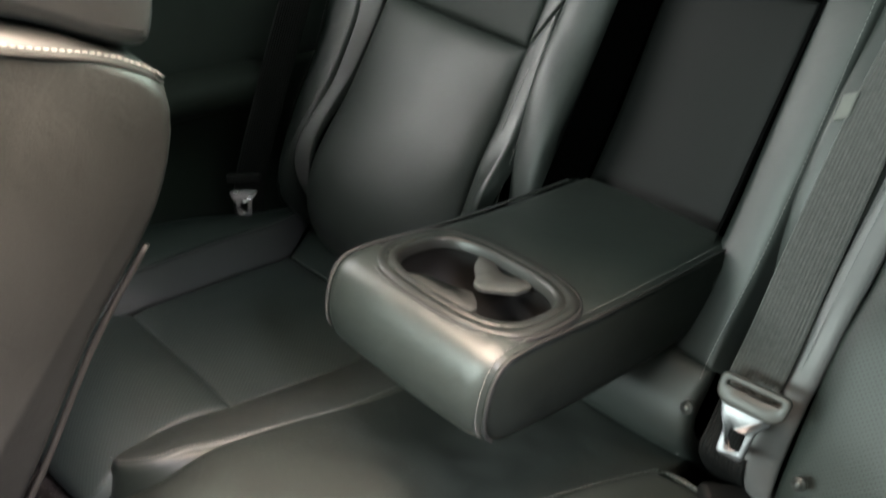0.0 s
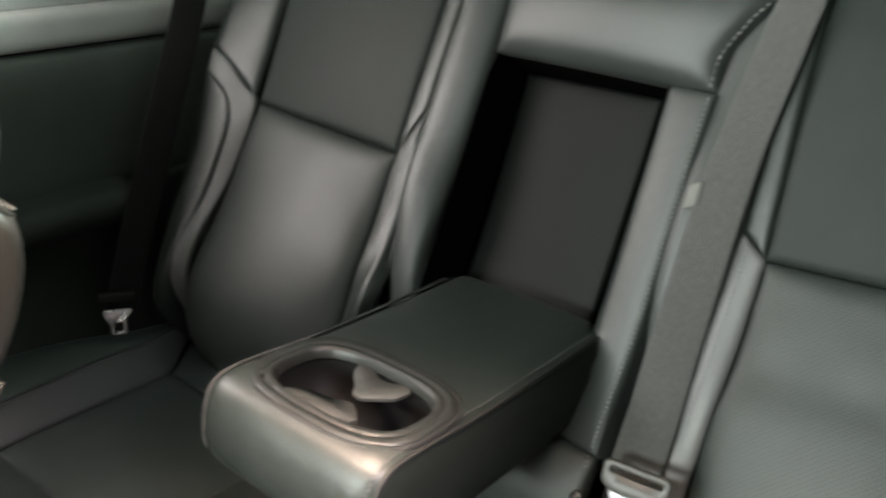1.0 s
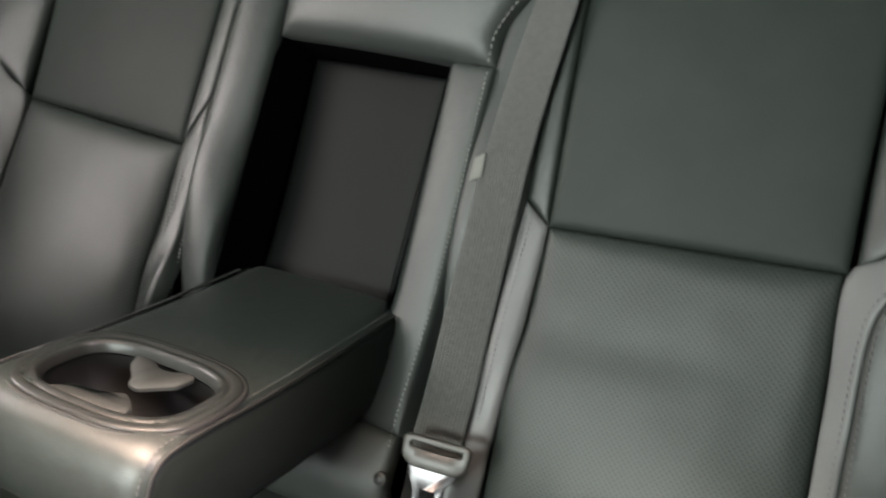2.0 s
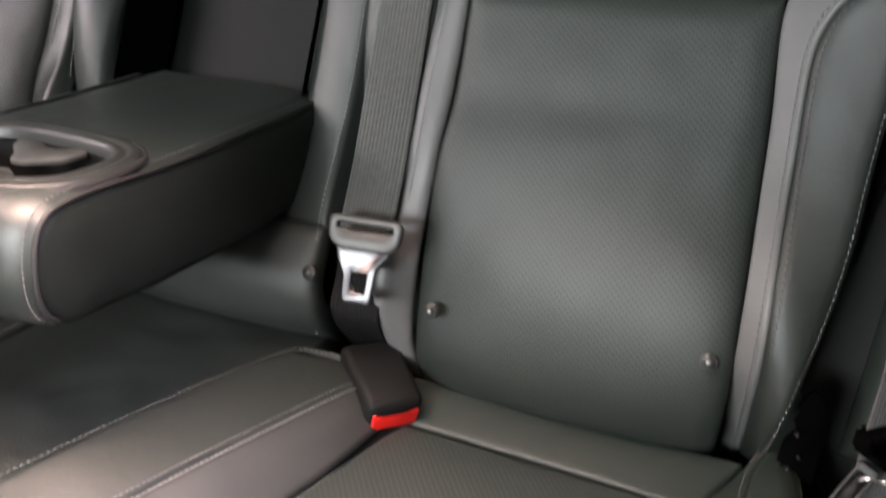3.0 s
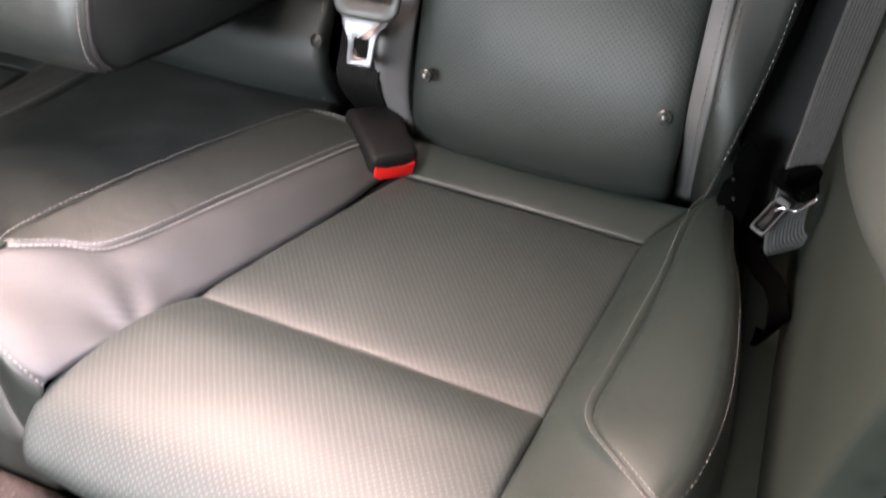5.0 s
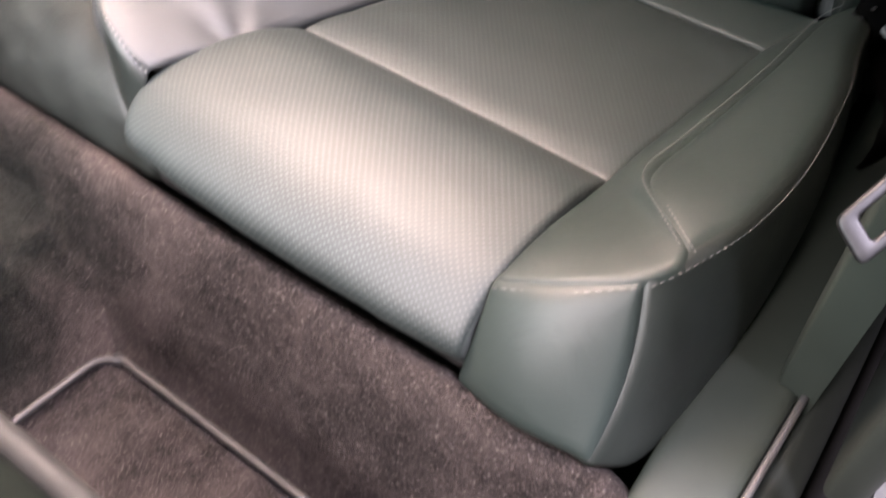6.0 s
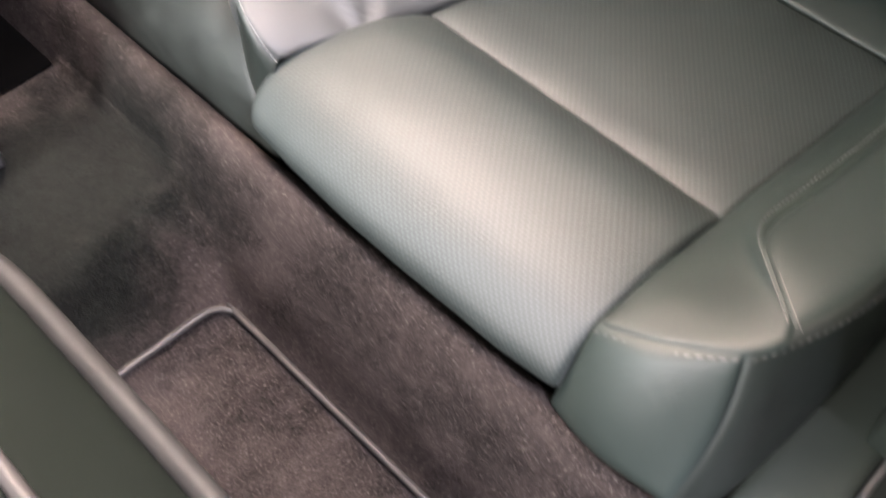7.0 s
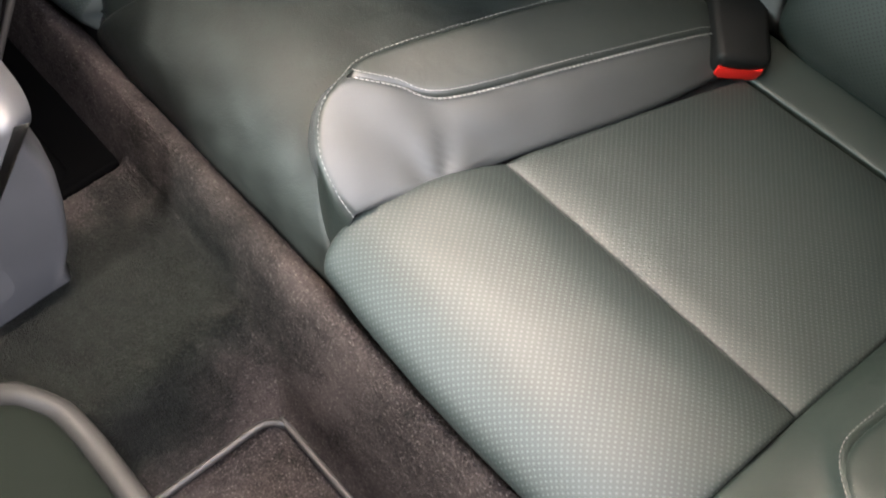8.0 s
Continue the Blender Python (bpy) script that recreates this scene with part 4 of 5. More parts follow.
for x, way in ((ARM_R, 1), (ARM_L, -1)):
    run = spline([(x + 0.001 * way, y, z) for y, z in ((0.60, 0.597), (0.50, 0.602), (0.36, 0.611), (0.27, 0.622), (0.225, 0.624), (0.206, 0.617), (0.196, 0.600), (0.190, 0.570), (0.193, 0.547), (0.203, 0.534))])
    part("seam_cord", tube(run, 0.0022, 80), SEAM, armrest)
    run = spline([(x - 0.007 * way, y, z) for y, z in ((0.60, 0.600), (0.50, 0.606), (0.36, 0.6155), (0.27, 0.6265), (0.225, 0.6285), (0.204, 0.621), (0.192, 0.602), (0.186, 0.570), (0.189, 0.547), (0.199, 0.533))])
    part("seam_stitching", stitches(run, 0.54, lift=(0.001 * way, -0.0008, 0.0008)), DARK_THREAD, armrest, kind="stuff")
part("bezel_gap", oval_rings([(-0.0075, -0.002), (-0.0072, 0.0028), (-0.004, 0.0030), (-0.003, -0.004)]), SEAM, armrest, "dark gap round the cup holder")
holder = part("cup_holder", oval_rings([(-0.0042, -0.004), (-0.0036, 0.0030), (-0.001, 0.0052), (0.0040, 0.0056), (0.0070, 0.0046), (0.0085, 0.0026), (0.0098, 0.0040), (0.0135, 0.0058), (0.0165, 0.0050), (0.0190, 0.001), (0.0205, -0.008)]), CUP, armrest, "dark grey satin oval cup-holder surround")


def cup_tray():
    """The sunken tray, with two round wells beside one another."""
    bm = bmesh.new()
    n = 72
    top = -0.010
    edge_ring = [bm.verts.new(CUP_C + Vector((x, y, top - 0.072 * y))) for x, y in oval(CUP_A - 0.0200, CUP_B - 0.0200)]
    low_ring = [bm.verts.new(v.co + Vector((0, 0, -0.06))) for v in edge_ring]
    for i in range(n):
        bm.faces.new((edge_ring[i], edge_ring[(i + 1) % n], low_ring[(i + 1) % n], low_ring[i]))
    bm.faces.new(low_ring)
    bmesh.ops.recalc_face_normals(bm, faces=bm.faces)
    return bm


part("cup_well", cup_tray(), BLACK, holder, "deep black well")


def cup_flap(points, z):
    outline = rounded(points, 0.004)
    bm = prism(outline, (1, 0, 0), (0, 1, -0.072), CUP_C + Vector((0, 0, z)), 0.004, 0.001, 2)
    return bm


part("divider", cup_flap([(-0.044, 0.057), (-0.031, 0.032), (-0.010, 0.014), (-0.003, 0.002), (0.010, -0.001), (0.037, 0.024), (0.040, 0.047), (0.031, 0.055), (0.012, 0.044), (-0.002, 0.043), (-0.022, 0.054)], -0.008), RUBBER, holder, "grey rubber divider")
part("front_flap", cup_flap([(-0.066, -0.038), (-0.056, -0.030), (-0.046, -0.022), (-0.030, -0.021), (-0.014, -0.017), (0.006, -0.008), (0.022, -0.018), (0.032, -0.028), (0.028, -0.048), (-0.030, -0.051), (-0.060, -0.047)], -0.012), RUBBER, holder, "grey rubber flap")

# ---- centre seat belt ----
belt = thing("centre_seat_belt", (0.21, 0.52, 0.40), "dark grey woven seat belt hanging down the backrest", "seat belt", "rear seat belts")
run = spline([on_back(x, h, o) for h, x, o in ((0.80, 0.244, 0.012), (0.66, 0.228, 0.012), (0.50, 0.214, 0.010), (0.30, 0.214, 0.010), (0.20, 0.220, 0.012), (0.125, 0.224, 0.016))])
part("webbing", ribbon(run, lambda s: (1, 0.10 - 0.75 * max(0.0, 0.75 - s), 0), 0.059, 0.0016), WEB, belt)
run = spline([on_back(x, h, o) for h, x, o in ((0.15, 0.222, 0.002), (0.08, 0.222, -0.002), (0.03, 0.222, -0.004), (-0.05, 0.222, -0.004))])
# Lower run of the same belt, coloured as in shade.
part("lower_webbing", ribbon(run, lambda s: (1, 0, 0), 0.058, 0.0016, 30), SHADED_WEB, belt)


def tongue(parent_thing, centre, across, down, scale=1.0, holder_on=True, metal=STEEL):
    """A belt tongue: dark slotted holder and bright steel blade with a window."""
    across, down = Vector(across).normalized(), Vector(down).normalized()
    down = (down - across * across.dot(down)).normalized()
    k = scale
    made = []
    if holder_on:
        outer = rounded([(-0.040 * k, -0.016 * k), (0.040 * k, -0.016 * k), (0.038 * k, 0.010 * k), (0.026 * k, 0.019 * k), (-0.026 * k, 0.019 * k), (-0.038 * k, 0.010 * k)], 0.010 * k)
        inner = rounded([(-0.029 * k, -0.008 * k), (0.029 * k, -0.008 * k), (0.029 * k, -0.003 * k), (0.015 * k, -0.0015 * k), (-0.015 * k, -0.0015 * k), (-0.029 * k, -0.003 * k)], 0.002 * k)
        made.append(part("tongue_holder", plate_with_hole(outer, inner, across, down, centre, 0.010 * k, 0.0025 * k), BELT_PLASTIC, parent_thing, "dark grey plastic slotted holder"))
    blade = rounded([(-0.029 * k, 0.012 * k), (0.029 * k, 0.012 * k), (0.028 * k, 0.023 * k), (0.0175 * k, 0.033 * k), (0.0155 * k, 0.073 * k), (-0.0155 * k, 0.073 * k), (-0.0175 * k, 0.033 * k), (-0.028 * k, 0.023 * k)], 0.006 * k)
    hole = rounded([(-0.0080 * k, 0.041 * k), (-0.0025 * k, 0.041 * k), (0.0025 * k, 0.041 * k), (0.0080 * k, 0.041 * k), (0.0080 * k, 0.062 * k), (0.0025 * k, 0.062 * k), (-0.0025 * k, 0.062 * k), (-0.0080 * k, 0.062 * k)], 0.002 * k)
    made.append(part("tongue_blade", plate_with_hole(blade, hole, across, down, centre, 0.0035 * k, 0.0010 * k), metal, parent_thing, "bright steel blade"))
    return made


BELT_PLASTIC = surface("dark_belt_plastic", (0.040, 0.040, 0.038), (0.060, 0.060, 0.057), 0.42, 0.1, 1500, 0.0001, 20)
tongue(belt, Vector((0.240, 0.488, 0.509)), Vector((1, 0.15, -0.03)), -UP * 1.0 + OUT * 0.05 + Vector((-0.06, 0, 0)))

# ---- buckle ----
buckle = thing("belt_buckle", (0.26, 0.46, 0.31), "black belt buckle with red release button on the cushion", "belt buckle")
axis_y = Vector((0.70, -0.68, -0.24)).normalized()
axis_x = Vector((0.70, 0.70, -0.10)).normalized()
axis_x = (axis_x - axis_y * axis_x.dot(axis_y)).normalized()
axis_z = axis_x.cross(axis_y)
turn = Matrix((axis_x, axis_y, axis_z)).transposed()
tip = Vector((0.292, 0.447, 0.321))
bm = rounded_box((0.067, 0.096, 0.045), (0, 0, 0), 0.010)
for v in bm.verts:
    v.co.x *= 1.0 - 0.9 * v.co.y
    v.co.z *= 1.0 + 0.9 * v.co.y
    v.co = tip + turn @ (v.co - Vector((0, 0.046, 0)))
housing = part("housing", bm, BLACK, buckle)
BUTTON = rounded([(-0.0265, -0.009), (-0.014, -0.005), (0.0, -0.0035), (0.014, -0.005), (0.0265, -0.009), (0.0255, 0.0140), (-0.0255, 0.0140)], 0.003)
part("release_button", prism(BUTTON, axis_x, axis_z, tip + axis_y * 0.0005, 0.007, 0.0015), RED, housing, "bright red release button")

# ---- side trims ----
def flank_trim(sign, name, label):
    """Rear side trim: lower panel, padded armrest ledge, upper panel and window ledge."""
    ob = thing(name, (0.78 * sign, 0.4, 0.22), label, "side trim", "rear side trims")
    up = lambda x, z, y0, y1: side(spline([(x, y0, z), (x, (y0 + y1) / 2, z), (x, y1, z)]), sign)
    part("lower_panel", patch(up(0.775, 0.22, 0.10, 0.80), up(0.768, 0.605, 0.02, 0.80), (-sign, 0, 0), 0.004, 0.003, 0.01, 10, 20, 0.03), SILL_TRIM, ob)
    part("upper_panel", patch(up(0.775, 0.60, 0.0, 0.95), up(0.765, 0.835, -0.1, 0.95), (-sign, 0, 0), 0.006, 0.004, 0.01, 12, 20, 0.03), LIT_TRIM, ob)
    return ob


far_trim = flank_trim(-1, "side_trim", "dark moulded far side trim with padded armrest ledge")
near_trim = flank_trim(1, "side_trim", "dark green-grey near side trim beside the seat")


def ledge(parent, sign, y0, y1, z0, z1, inner):
    """A padded ledge with a rounded nose."""
    bm = bmesh.new()
    rows = []
    zc, hz = (z0 + z1) / 2, (z1 - z0) / 2
    for j in range(31):
        s = j / 30
        y = y0 + (y1 - y0) * s
        fade = min(1.0, smooth(0, 0.10, s) * 1.0) * min(1.0, smooth(0, 0.10, 1 - s))
        row = []
        for i in range(17):
            w = -math.pi / 2 + math.pi * i / 16
            x = 0.785 - (0.785 - inner) * max(0.05, fade) * max(0.0, math.cos(w)) ** 0.5
            row.append(bm.verts.new((sign * x, y, zc + hz * math.sin(w) * (0.6 + 0.4 * fade))))
        rows.append(row)
    for r, q in zip(rows, rows[1:]):
        for i in range(16):
            bm.faces.new((r[i], r[i + 1], q[i + 1], q[i]))
    bm.faces.new(rows[0][::-1])
    bm.faces.new(rows[-1])
    bmesh.ops.recalc_face_normals(bm, faces=bm.faces)
    return part("armrest_pad", bm, TRIM, parent)


ledge(far_trim, -1, 0.05, 0.54, 0.548, 0.618, 0.705)
part("door_side_pad", patch(spline([(0.775, 0.62, 0.41), (0.756, 0.28, 0.530), (0.757, 0.117, 0.588), (0.762, -0.016, 0.644), (0.775, -0.05, 0.69)]), spline([(0.80, 0.62, 0.88), (0.80, 0.28, 0.88), (0.80, 0.117, 0.88), (0.80, -0.016, 0.88), (0.80, -0.05, 0.88)]), (-1, 0, 0), 0.016, 0.014, 0.03, 18, 30, 0.05), LIT_TRIM, near_trim, "grey-green padded panel, coloured as lit")
part("window_ledge", rounded_box((0.06, 1.1, 0.06), (-0.795, 0.35, 0.872), 0.02), HEADLINER, far_trim, "pale window ledge")
part("window_surround", rounded_box((0.02, 0.62, 0.35), (-0.83, 0.57, 1.07), 0.008), HEADLINER, far_trim)


# ---- outer belts ----
def outer_belt(sign, label, points, across, wide, web):
    ob = thing("outer_seat_belt", (0.72 * sign, 0.45, 0.36), label, "seat belt", "rear seat belts")
    part("webbing", ribbon(spline(points), lambda s: across, wide, 0.0018, 70), web, ob)
    return ob


# Far belt drawn in the shaded webbing colour.
far_outer = outer_belt(-1, "dark woven outer belt with hanging steel tongue", [(-0.72, 0.67, 1.00), (-0.705, 0.62, 0.88), (-0.69, 0.52, 0.66), (-0.688, 0.447, 0.47), (-0.69, 0.430, 0.40), (-0.695, 0.435, 0.33), (-0.70, 0.45, 0.25)], (0.30, 0.93, -0.2), 0.054, SHADED_WEB)
tongue(far_outer, Vector((-0.664, 0.405, 0.440)), (0.55, 0.83, 0.0), (0.02, -0.15, -1.0), 0.80, False, LIT_CHROME)
part("tongue_bracket", rounded_box((0.012, 0.058, 0.016), (-0.670, 0.412, 0.449), 0.004, Matrix.Rotation(radians(-35), 3, "Z")), BLACK, far_outer, "black tongue bracket")

near_outer = outer_belt(1, "dark woven outer belt held in a black clip", [(0.775, 0.60, 0.86), (0.752, 0.53, 0.68), (0.742, 0.475, 0.555), (0.740, 0.452, 0.490), (0.738, 0.440, 0.450), (0.740, 0.436, 0.40), (0.748, 0.448, 0.36), (0.770, 0.49, 0.33), (0.795, 0.55, 0.30)], (0.75, 0.66, 0.0), 0.046, WEB)
CLIP = rounded([(-0.017, -0.016), (0.010, -0.020), (0.020, -0.004), (0.012, 0.008), (0.010, 0.020), (-0.008, 0.011), (-0.020, 0.002)], 0.003)
part("belt_clip", prism(CLIP, (0.93, 0.10, -0.35), (0.25, 0.45, 0.85), (0.737, 0.428, 0.452), 0.026, 0.007, 3), SHADE_BLACK_CLOTH, near_outer, "black plastic belt clip")
blade = rounded([(-0.0085, 0.0), (0.0085, 0.0), (0.0085, 0.044), (-0.0085, 0.044)], 0.004)
slot = rounded([(-0.0058, 0.008), (0.0058, 0.008), (0.0058, 0.039), (-0.0058, 0.039)], 0.003)
part("tongue_blade", plate_with_hole(blade, slot, (-0.87, 0.32, 0.30), (-0.43, -0.40, -0.81), (0.731, 0.420, 0.432), 0.004, 0.0010), DIMMED_STEEL, near_outer, "bright narrow steel tongue")
part("tongue_slot", prism(slot, (-0.87, 0.32, 0.30), (-0.43, -0.40, -0.81), (0.7325, 0.4215, 0.4315), 0.002), BLACK, near_outer, "black plastic slot")
part("hook_wire", tube(spline([(0.723, 0.415, 0.418), (0.731, 0.414, 0.425), (0.743, 0.414, 0.425), (0.757, 0.412, 0.446)]), 0.0018, 24), LIT_CHROME, near_outer, "bright wire hook")
run = spline([(0.690, 0.500, 0.368), (0.705, 0.495, 0.335), (0.718, 0.480, 0.318), (0.735, 0.430, 0.330), (0.747, 0.391, 0.345), (0.757, 0.360, 0.334), (0.755, 0.375, 0.29), (0.748, 0.400, 0.262), (0.735, 0.430, 0.245)])
part("anchor_strap", ribbon(run, lambda s: (0.5, 0.25, 0.80), 0.022, 0.004, 50), SHADE_BLACK_CLOTH, near_outer, "black anchor strap loop")

# ---- seat latch between backrest and side trim ----
latch = thing("seat_latch", (0.676, 0.505, 0.36), "black backrest latch with small bright bolts", "seat latch")
part("latch_plate", prism(rounded([(-0.016, -0.05), (0.018, -0.05), (0.022, 0.03), (0.004, 0.055), (-0.012, 0.03)], 0.008), (1, 0.1, 0), (0, 0.25, 0.97), (0.684, 0.494, 0.385), 0.006, 0.002), SHADE_BLACK_CLOTH, latch)
for at, r in (((0.680, 0.485, 0.398), 0.0022), ((0.686, 0.484, 0.374), 0.0018), ((0.679, 0.482, 0.360), 0.0026), ((0.671, 0.480, 0.364), 0.0018)):
    part("bolt", tube(spline([(at[0], at[1] + 0.008, at[2] - 0.004), at, (at[0], at[1] - 0.004, at[2] + 0.002)]), r, 6, 10), DIMMED_STEEL, latch, "bright bolt head")
part("wheel_arch_panel", patch(spline([on_back(0.728, 0.0, -0.045), on_back(0.736, 0.2, -0.045), on_back(0.746, 0.5, -0.04)]), spline([on_back(0.84, 0.0, -0.02), on_back(0.84, 0.2, -0.02), on_back(0.85, 0.5, -0.02)]), OUT, 0.016, 0.014, 0.02, 16, 24, 0.12), TRIM, near_trim)

# Black sheet added behind the gap, in place of its shade.
part("gap_shade_sheet", rounded_box((0.16, 0.02, 0.62), on_back(0.76, 0.22, -0.115), 0.004, Matrix.Rotation(-LEAN_BACK, 3, "X")), BLACK, near_trim)

# ---- front belt hanging at the door pillar ----
front_belt = thing("front_seat_belt", (0.80, -0.1, 0.60), "front belt with bright steel tongue at the door pillar", "seat belt")
c = Vector((0.7815, -0.048, 0.618))
blade = rounded([(-0.0112, 0.0), (0.0112, 0.0), (0.0112, 0.052), (-0.0112, 0.052)], 0.005)
hole = rounded([(-0.0058, 0.008), (0.0058, 0.008), (0.0058, 0.043), (-0.0058, 0.043)], 0.002)
part("tongue_blade", plate_with_hole(blade, hole, (0.80, -0.27, -0.53), (-0.34, -0.74, -0.585), c, 0.005, 0.0014), DIMMED_STEEL, front_belt, "bright steel blade with a long window")
run = spline([(0.86, 0.02, 1.15), (0.85, 0.0, 0.9), (0.805, -0.03, 0.66), (0.86, 0.0, 0.5), (0.87, 0.0, 0.2)])
part("webbing", ribbon(run, lambda s: (0.2, 0.95, 0.1), 0.048, 0.0018), WEB, front_belt)

# ---- door sill ----
sill = thing("door_sill", (0.77, 0.2, 0.1), "dark plastic sill trim with a bright metal edge strip", "sill", kind="structure")
SILL_IN = [(0.724, 0.62, 0.262), (0.724, 0.25, 0.262), (0.722, 0.02, 0.262), (0.722, -0.06, 0.255), (0.724, -0.10, 0.22), (0.726, -0.12, 0.14), (0.726, -0.125, 0.02)]
SILL_OUT = [(0.800, 0.62, 0.262), (0.799, 0.25, 0.262), (0.792, 0.02, 0.262), (0.790, -0.06, 0.255), (0.788, -0.10, 0.22), (0.786, -0.12, 0.14), (0.786, -0.125, 0.02)]
part("sill_cover", patch(spline(SILL_IN), spline(SILL_OUT), (0, -0.3, 1), 0.003, 0.004, 0.010, 12, 50, 0.05), SILL_TRIM, sill)
part("edge_strip", tube(spline([(0.803, 0.62, 0.264), (0.803, 0.25, 0.264), (0.797, 0.05, 0.264), (0.790, -0.10, 0.262), (0.780, -0.30, 0.258), (0.77, -0.9, 0.25)]), 0.0035, 60), ALU, sill, "bright narrow edge strip")
part("door_seal", patch(spline([(0.808, 0.62, 0.235), (0.808, 0.10, 0.235), (0.80, -0.20, 0.232), (0.79, -0.9, 0.22)]), spline([(0.835, 0.62, 0.20), (0.835, 0.10, 0.20), (0.83, -0.20, 0.20), (0.82, -0.9, 0.19)]), (0.3, 0, 1), 0.004, 0.003, 0.006, 8, 40, 0.05), TRIM, sill)
part("outer_sill", rounded_box((0.05, 2.6, 0.30), (0.865, -0.3, 0.03), 0.02), BLACK, sill)

# ---- floor mat ----
MAT_LOOP = [(0.160, -0.30), (0.164, -0.148), (0.66, -0.150), (0.69, -0.18), (0.69, -0.70), (0.66, -0.73), (0.19, -0.73), (0.160, -0.70)]


def mat_top(x, y):
    return carpet_height(x, y) + 0.006


mat = thing("floor_mat", (0.42, -0.4, 0.0), "brown-grey carpet floor mat with pale bound edge", "floor mat")
loop = rounded(MAT_LOOP, 0.03)
bm = bmesh.new()
rings = []
for k in range(13):
    f = 1 - k / 12.5
    rings.append([bm.verts.new((0.42 + (x - 0.42) * f, -0.45 + (y + 0.45) * f, mat_top(0.42 + (x - 0.42) * f, -0.45 + (y + 0.45) * f) - 0.004)) for x, y in loop])
for r, q in zip(rings, rings[1:]):
    for i in range(len(r)):
        bm.faces.new((r[i], r[(i + 1) % len(r)], q[(i + 1) % len(r)], q[i]))
bm.faces.new(rings[-1])
low = [bm.verts.new(v.co - Vector((0, 0, 0.008))) for v in rings[0]]
for i in range(len(low)):
    bm.faces.new((low[i], low[(i + 1) % len(low)], rings[0][(i + 1) % len(low)], rings[0][i]))
bmesh.ops.recalc_face_normals(bm, faces=bm.faces)
part("mat_backing", bm, CARPET, mat)
part("mat_surface", pile_sheet(np.linspace(0.170, 0.683, 240), np.linspace(-0.60, -0.157, 200), mat_top, 0.0005), CARPET, mat)
ring = spline([(x, y, mat_top(x, y) + 0.001) for x, y in loop + loop[:1]])
part("bound_edge", tube(ring, 0.0048, 200, 8, False), PIPING, mat, "pale grey bound edge")

# ---- front seats ----
def loop_body(loop, xs, round_by, n=64):
    """A body with an outline in y and z, drawn across x and rounded towards its ends; xs: rows of (x, shrink)."""
    bm = bmesh.new()
    mid = Vector((0, sum(q[0] for q in loop) / len(loop), sum(q[1] for q in loop) / len(loop)))
    line = spline([(0, y, z) for y, z in loop + loop[:1]])
    rings = []
    for x, shrink in xs:
        ring = []
        for j in range(n):
            p = line(j / n)
            t = (line((j + 1) / n) - line(max(0, (j - 1) / n))).normalized()
            nrm = Vector((0, t.z, -t.y))
            if nrm.dot(p - mid) < 0:
                nrm = -nrm
            ring.append(bm.verts.new(Vector((x, p.y, p.z)) - nrm * shrink * round_by))
        rings.append(ring)
    for r, q in zip(rings, rings[1:]):
        for i in range(n):
            bm.faces.new((r[i], r[(i + 1) % n], q[(i + 1) % n], q[i]))
    bm.faces.new(rings[0])
    bm.faces.new(rings[-1][::-1])
    bmesh.ops.recalc_face_normals(bm, faces=bm.faces)
    return bm


def ends(x0, x1, n=7):
    rows = []
    for k in range(n):
        w = math.pi / 2 * k / (n - 1)
        rows.append((x0 + (1 - math.cos(w)) * 0.05, 1 - math.sin(w)))
    mid = [(x0 + (x1 - x0) * f, -0.05) for f in (0.3, 0.5, 0.7)]
    return rows + mid + [(x1 - (a - x0), s) for a, s in rows[::-1]]


driver = thing("car_seat", (-0.40, -0.35, 0.10), "upright black leather front seat with headrest", "car seat", "front seats")
BACK_LOOP = [(-0.30, 0.33), (-0.20, 0.37), (-0.115, 0.49), (-0.042, 0.61), (0.030, 0.705), (0.060, 0.77), (0.066, 0.825), (0.050, 0.855), (0.010, 0.882), (-0.05, 0.908), (-0.11, 0.918), (-0.17, 0.88), (-0.21, 0.72), (-0.28, 0.52)]
part("backrest", loop_body(BACK_LOOP, ends(-0.652, -0.157), 0.022), FRONT_LEATHER, driver)
HEAD_LOOP = [(-0.14, 0.935), (-0.05, 0.903), (0.03, 0.868), (0.062, 0.882), (0.07, 0.98), (0.05, 1.09), (-0.03, 1.14), (-0.10, 1.11), (-0.15, 1.02)]
part("headrest", loop_body(HEAD_LOOP, ends(-0.553, -0.165), 0.022), LIT_HEAD_LEATHER, driver)
for x in (-0.46, -0.34):
    part("headrest_post", tube(spline([(x, -0.07, 0.86), (x, -0.07, 0.90), (x, -0.065, 0.95)]), 0.006, 8), STEEL, driver)
part("piping", tube(spline([(-0.179, 0.023, 0.684), (-0.177, -0.045, 0.596), (-0.177, -0.117, 0.476), (-0.179, -0.19, 0.37)]), 0.0036, 40), PIPING, driver, "pale grey edge piping")
run = [(-0.1565, -0.075, 0.893), (-0.1565, -0.054, 0.887), (-0.1570, -0.031, 0.881), (-0.1590, -0.004, 0.873), (-0.1615, 0.019, 0.863), (-0.166, 0.041, 0.850), (-0.174, 0.055, 0.838), (-0.200, 0.064, 0.832), (-0.30, 0.066, 0.832)]
part("shoulder_seam", tube(spline(run), 0.0022, 60), SEAM, driver, "dark sewn shoulder seam")
part("shoulder_stitching", stitches(spline([(x + 0.001, y + 0.0015, z + 0.0050) for x, y, z in run]), 0.28, 0.0062, 0.0046, 0.0009, (0.0010, 0.0005, 0.0010)), THREAD, driver, kind="stuff")
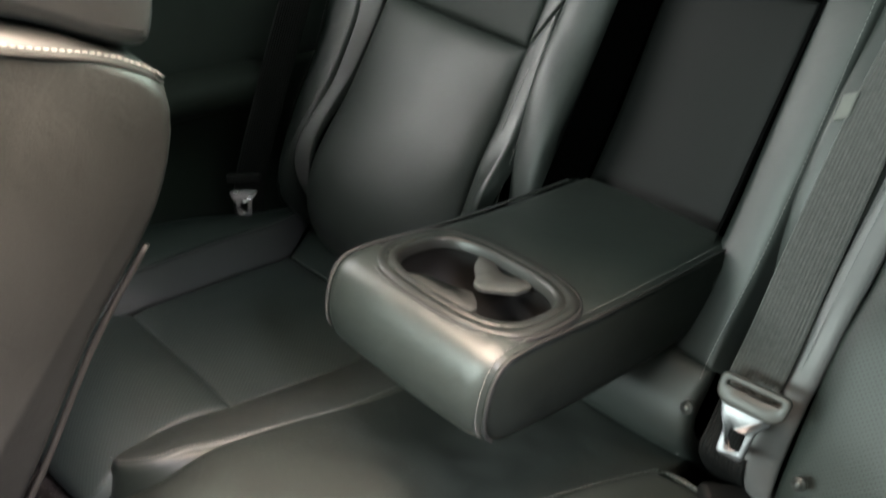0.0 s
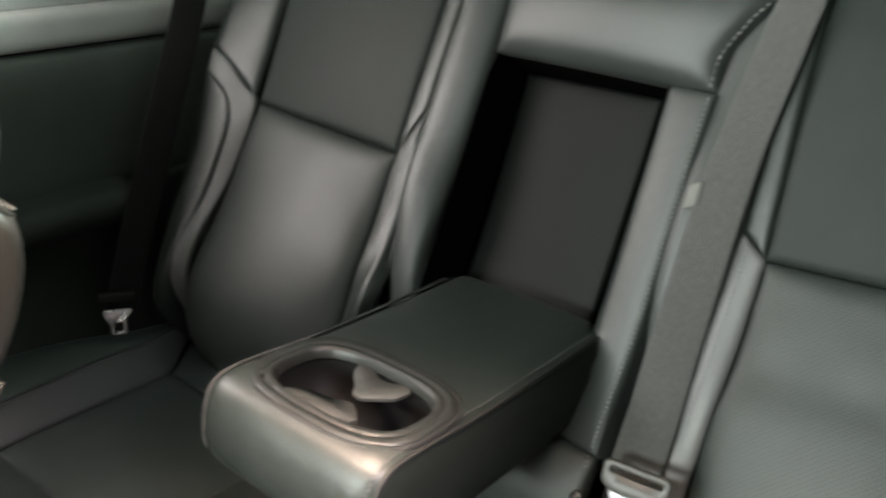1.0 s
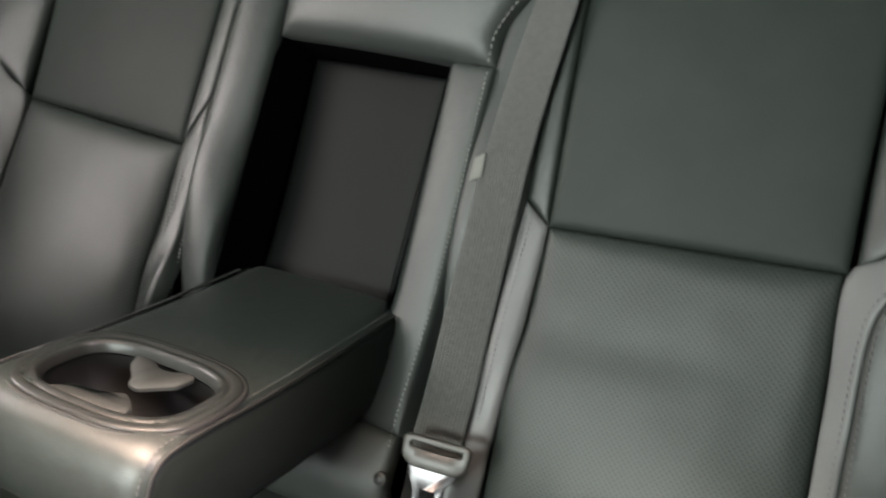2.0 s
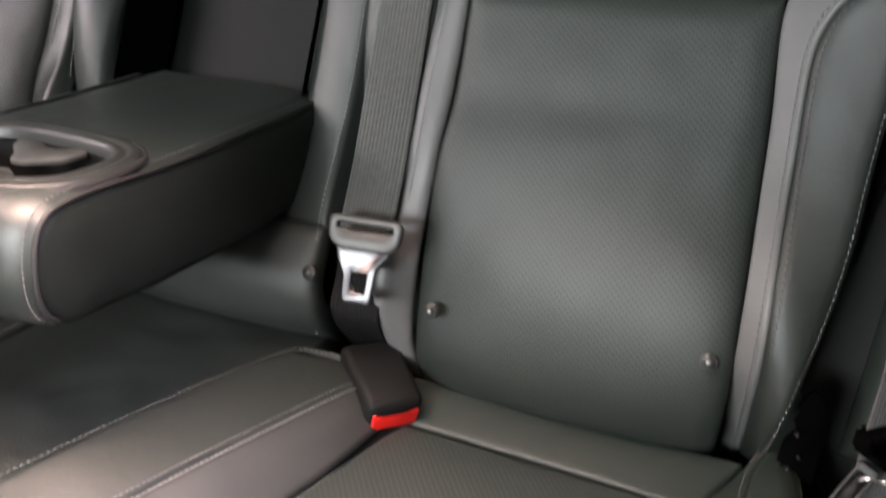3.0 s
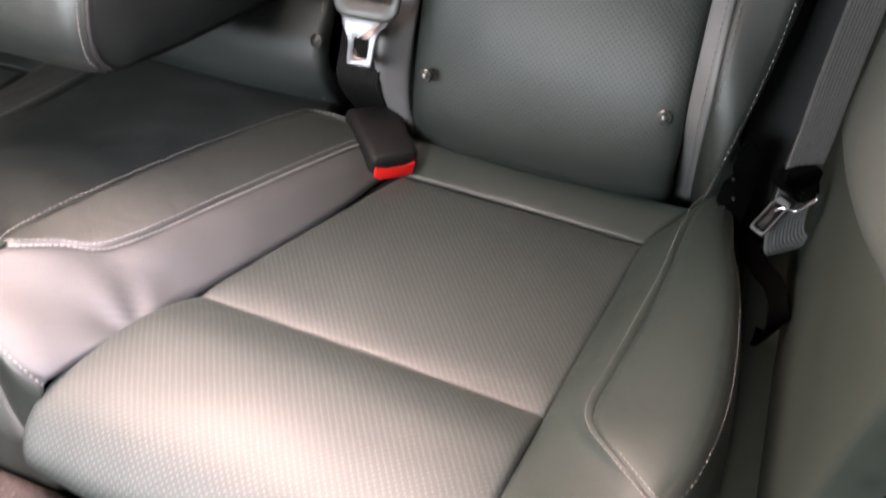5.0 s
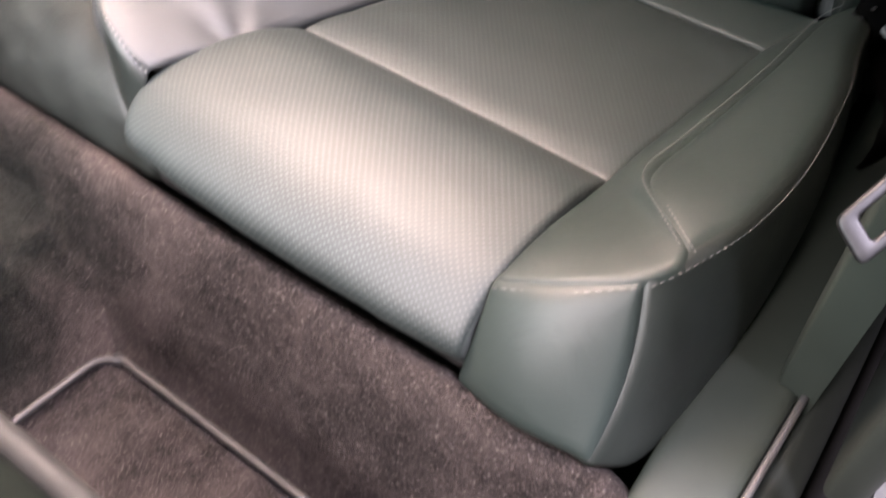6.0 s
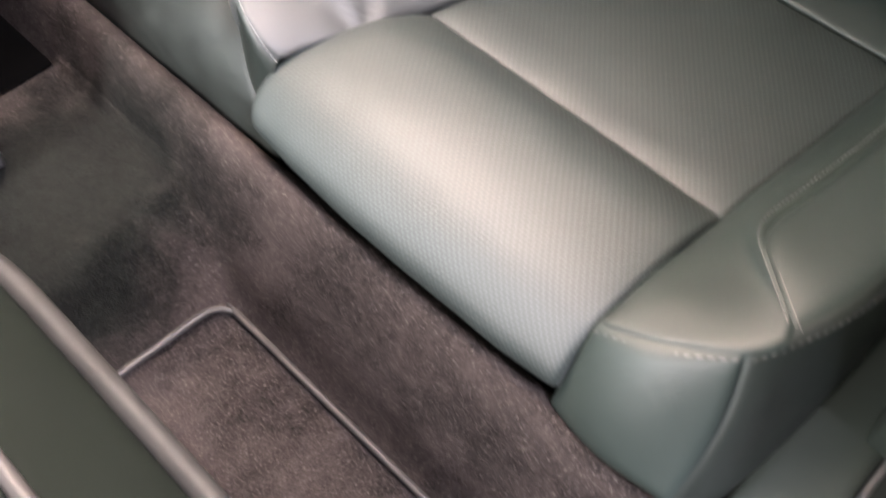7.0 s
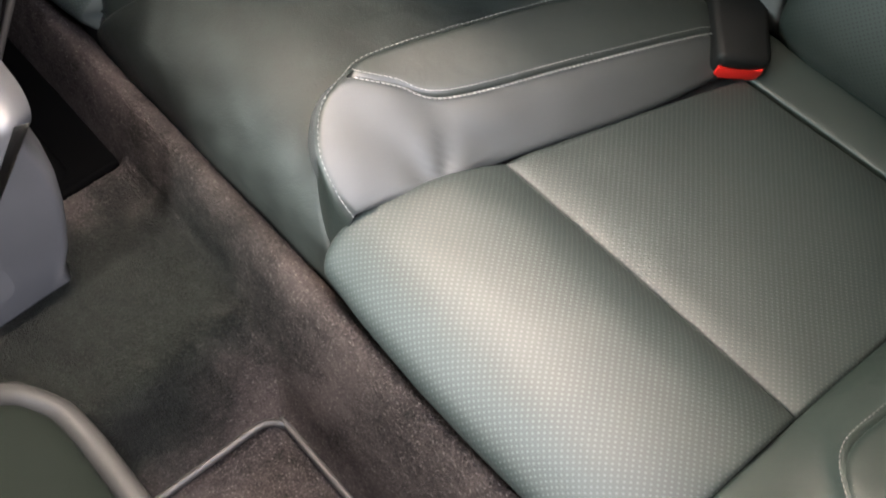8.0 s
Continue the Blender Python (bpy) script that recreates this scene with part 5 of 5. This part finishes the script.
part("seat_cushion", loop_body([(-0.30, 0.22), (-0.28, 0.36), (-0.45, 0.38), (-0.72, 0.40), (-0.80, 0.36), (-0.78, 0.24), (-0.5, 0.18)], ends(-0.66, -0.165), 0.03), LEATHER, driver)
# Base stretched back and box added; their black stands in for footwell shade.
part("seat_base", rounded_box((0.42, 0.62, 0.17), (-0.415, -0.47, 0.09), 0.02), SHADE_BLACK_CLOTH, driver, "seat base drawn back and blackened as footwell shade")
part("footwell_shade_box", rounded_box((0.60, 0.42, 0.17), (-0.488, -0.285, 0.080), 0.008), SHADE_BLACK_CLOTH, driver, "added black box standing in for far footwell shade")

passenger = thing("car_seat", (0.38, -0.55, 0.10), "black front seat tipped forward, grey piping round its back", "car seat", "front seats")
TIP = Vector((0, -0.72, 0.69)).normalized()
TIP_OUT = Vector((0, 0.69, 0.72))


def tipped(x, v, off=0.0):
    """x across and v up along the back of the tipped front seat."""
    return Vector((x, -0.318, 0.300)) + TIP * v + TIP_OUT * off


part("back_panel", patch(spline([tipped(0.150, 0.0, -0.004), tipped(0.105, 0.05), tipped(0.098, 0.3), tipped(0.11, 0.55)]), spline([tipped(0.60, 0.0, -0.004), tipped(0.645, 0.05), tipped(0.652, 0.3), tipped(0.64, 0.55)]), TIP_OUT, 0.012, 0.004, 0.012, 26, 26, 0.03), SEATBACK_PANEL, passenger, "plain dark back panel")
rim = [tipped(0.11, 0.55), tipped(0.097, 0.3), tipped(0.101, 0.06), tipped(0.118, 0.015), tipped(0.16, -0.004), tipped(0.30, -0.007), tipped(0.45, -0.007), tipped(0.59, -0.004), tipped(0.632, 0.015), tipped(0.649, 0.06), tipped(0.653, 0.3), tipped(0.64, 0.55)]
part("piping", tube(spline(rim), 0.0120, 120), BAND, passenger, "pale grey edge band")
lip = [tipped(0.375 + (q.x - 0.375) * 1.075, (q - tipped(q.x, 0)).dot(TIP) - 0.018, -0.020) for q in rim]
part("edge_piping", tube(spline(lip), 0.0045, 120), PIPING, passenger, "thin grey outer piping")
part("pocket_band", tube(spline([tipped(0.12, 0.135, 0.012), tipped(0.25, 0.125, 0.016), tipped(0.5, 0.125, 0.016), tipped(0.63, 0.135, 0.012)]), 0.007, 60), PIPING, passenger, "pale grey pocket edge")
part("backrest", loop_body([tuple(tipped(0, v, o))[1:] for v, o in ((0.0, -0.012), (0.2, -0.010), (0.52, -0.010), (0.60, -0.06), (0.55, -0.13), (0.3, -0.14), (0.05, -0.16), (-0.02, -0.09))], ends(0.09, 0.66), 0.02), LEATHER, passenger)
part("seat_base", rounded_box((0.44, 0.45, 0.22), (0.38, -0.72, 0.13), 0.04), BLACK, passenger)
part("seat_cushion", rounded_box((0.52, 0.50, 0.14), (0.38, -0.75, 0.31), 0.05), LEATHER, passenger)

# ---- centre console ----
console = thing("centre_console", (-0.13, -0.5, 0.18), "grey plastic rear end of the centre console", "console")
part("body", loop_body([(-0.95, 0.19), (-0.30, 0.19), (-0.235, 0.215), (-0.205, 0.28), (-0.190, 0.36), (-0.200, 0.42), (-0.235, 0.455), (-0.95, 0.46)], ends(-0.25, -0.045), 0.02), GREY, console)
part("side_cover", patch(spline([(-0.047, -0.70, 0.22), (-0.044, -0.45, 0.22), (-0.046, -0.262, 0.235)]), spline([(-0.050, -0.70, 0.40), (-0.044, -0.45, 0.385), (-0.048, -0.25, 0.35)]), (1, 0, 0), 0.003, 0.002, 0.005, 14, 20, 0.01), GREY, console)
part("lid", rounded_box((0.19, 0.40, 0.03), (-0.147, -0.48, 0.47), 0.012), LEATHER, console)
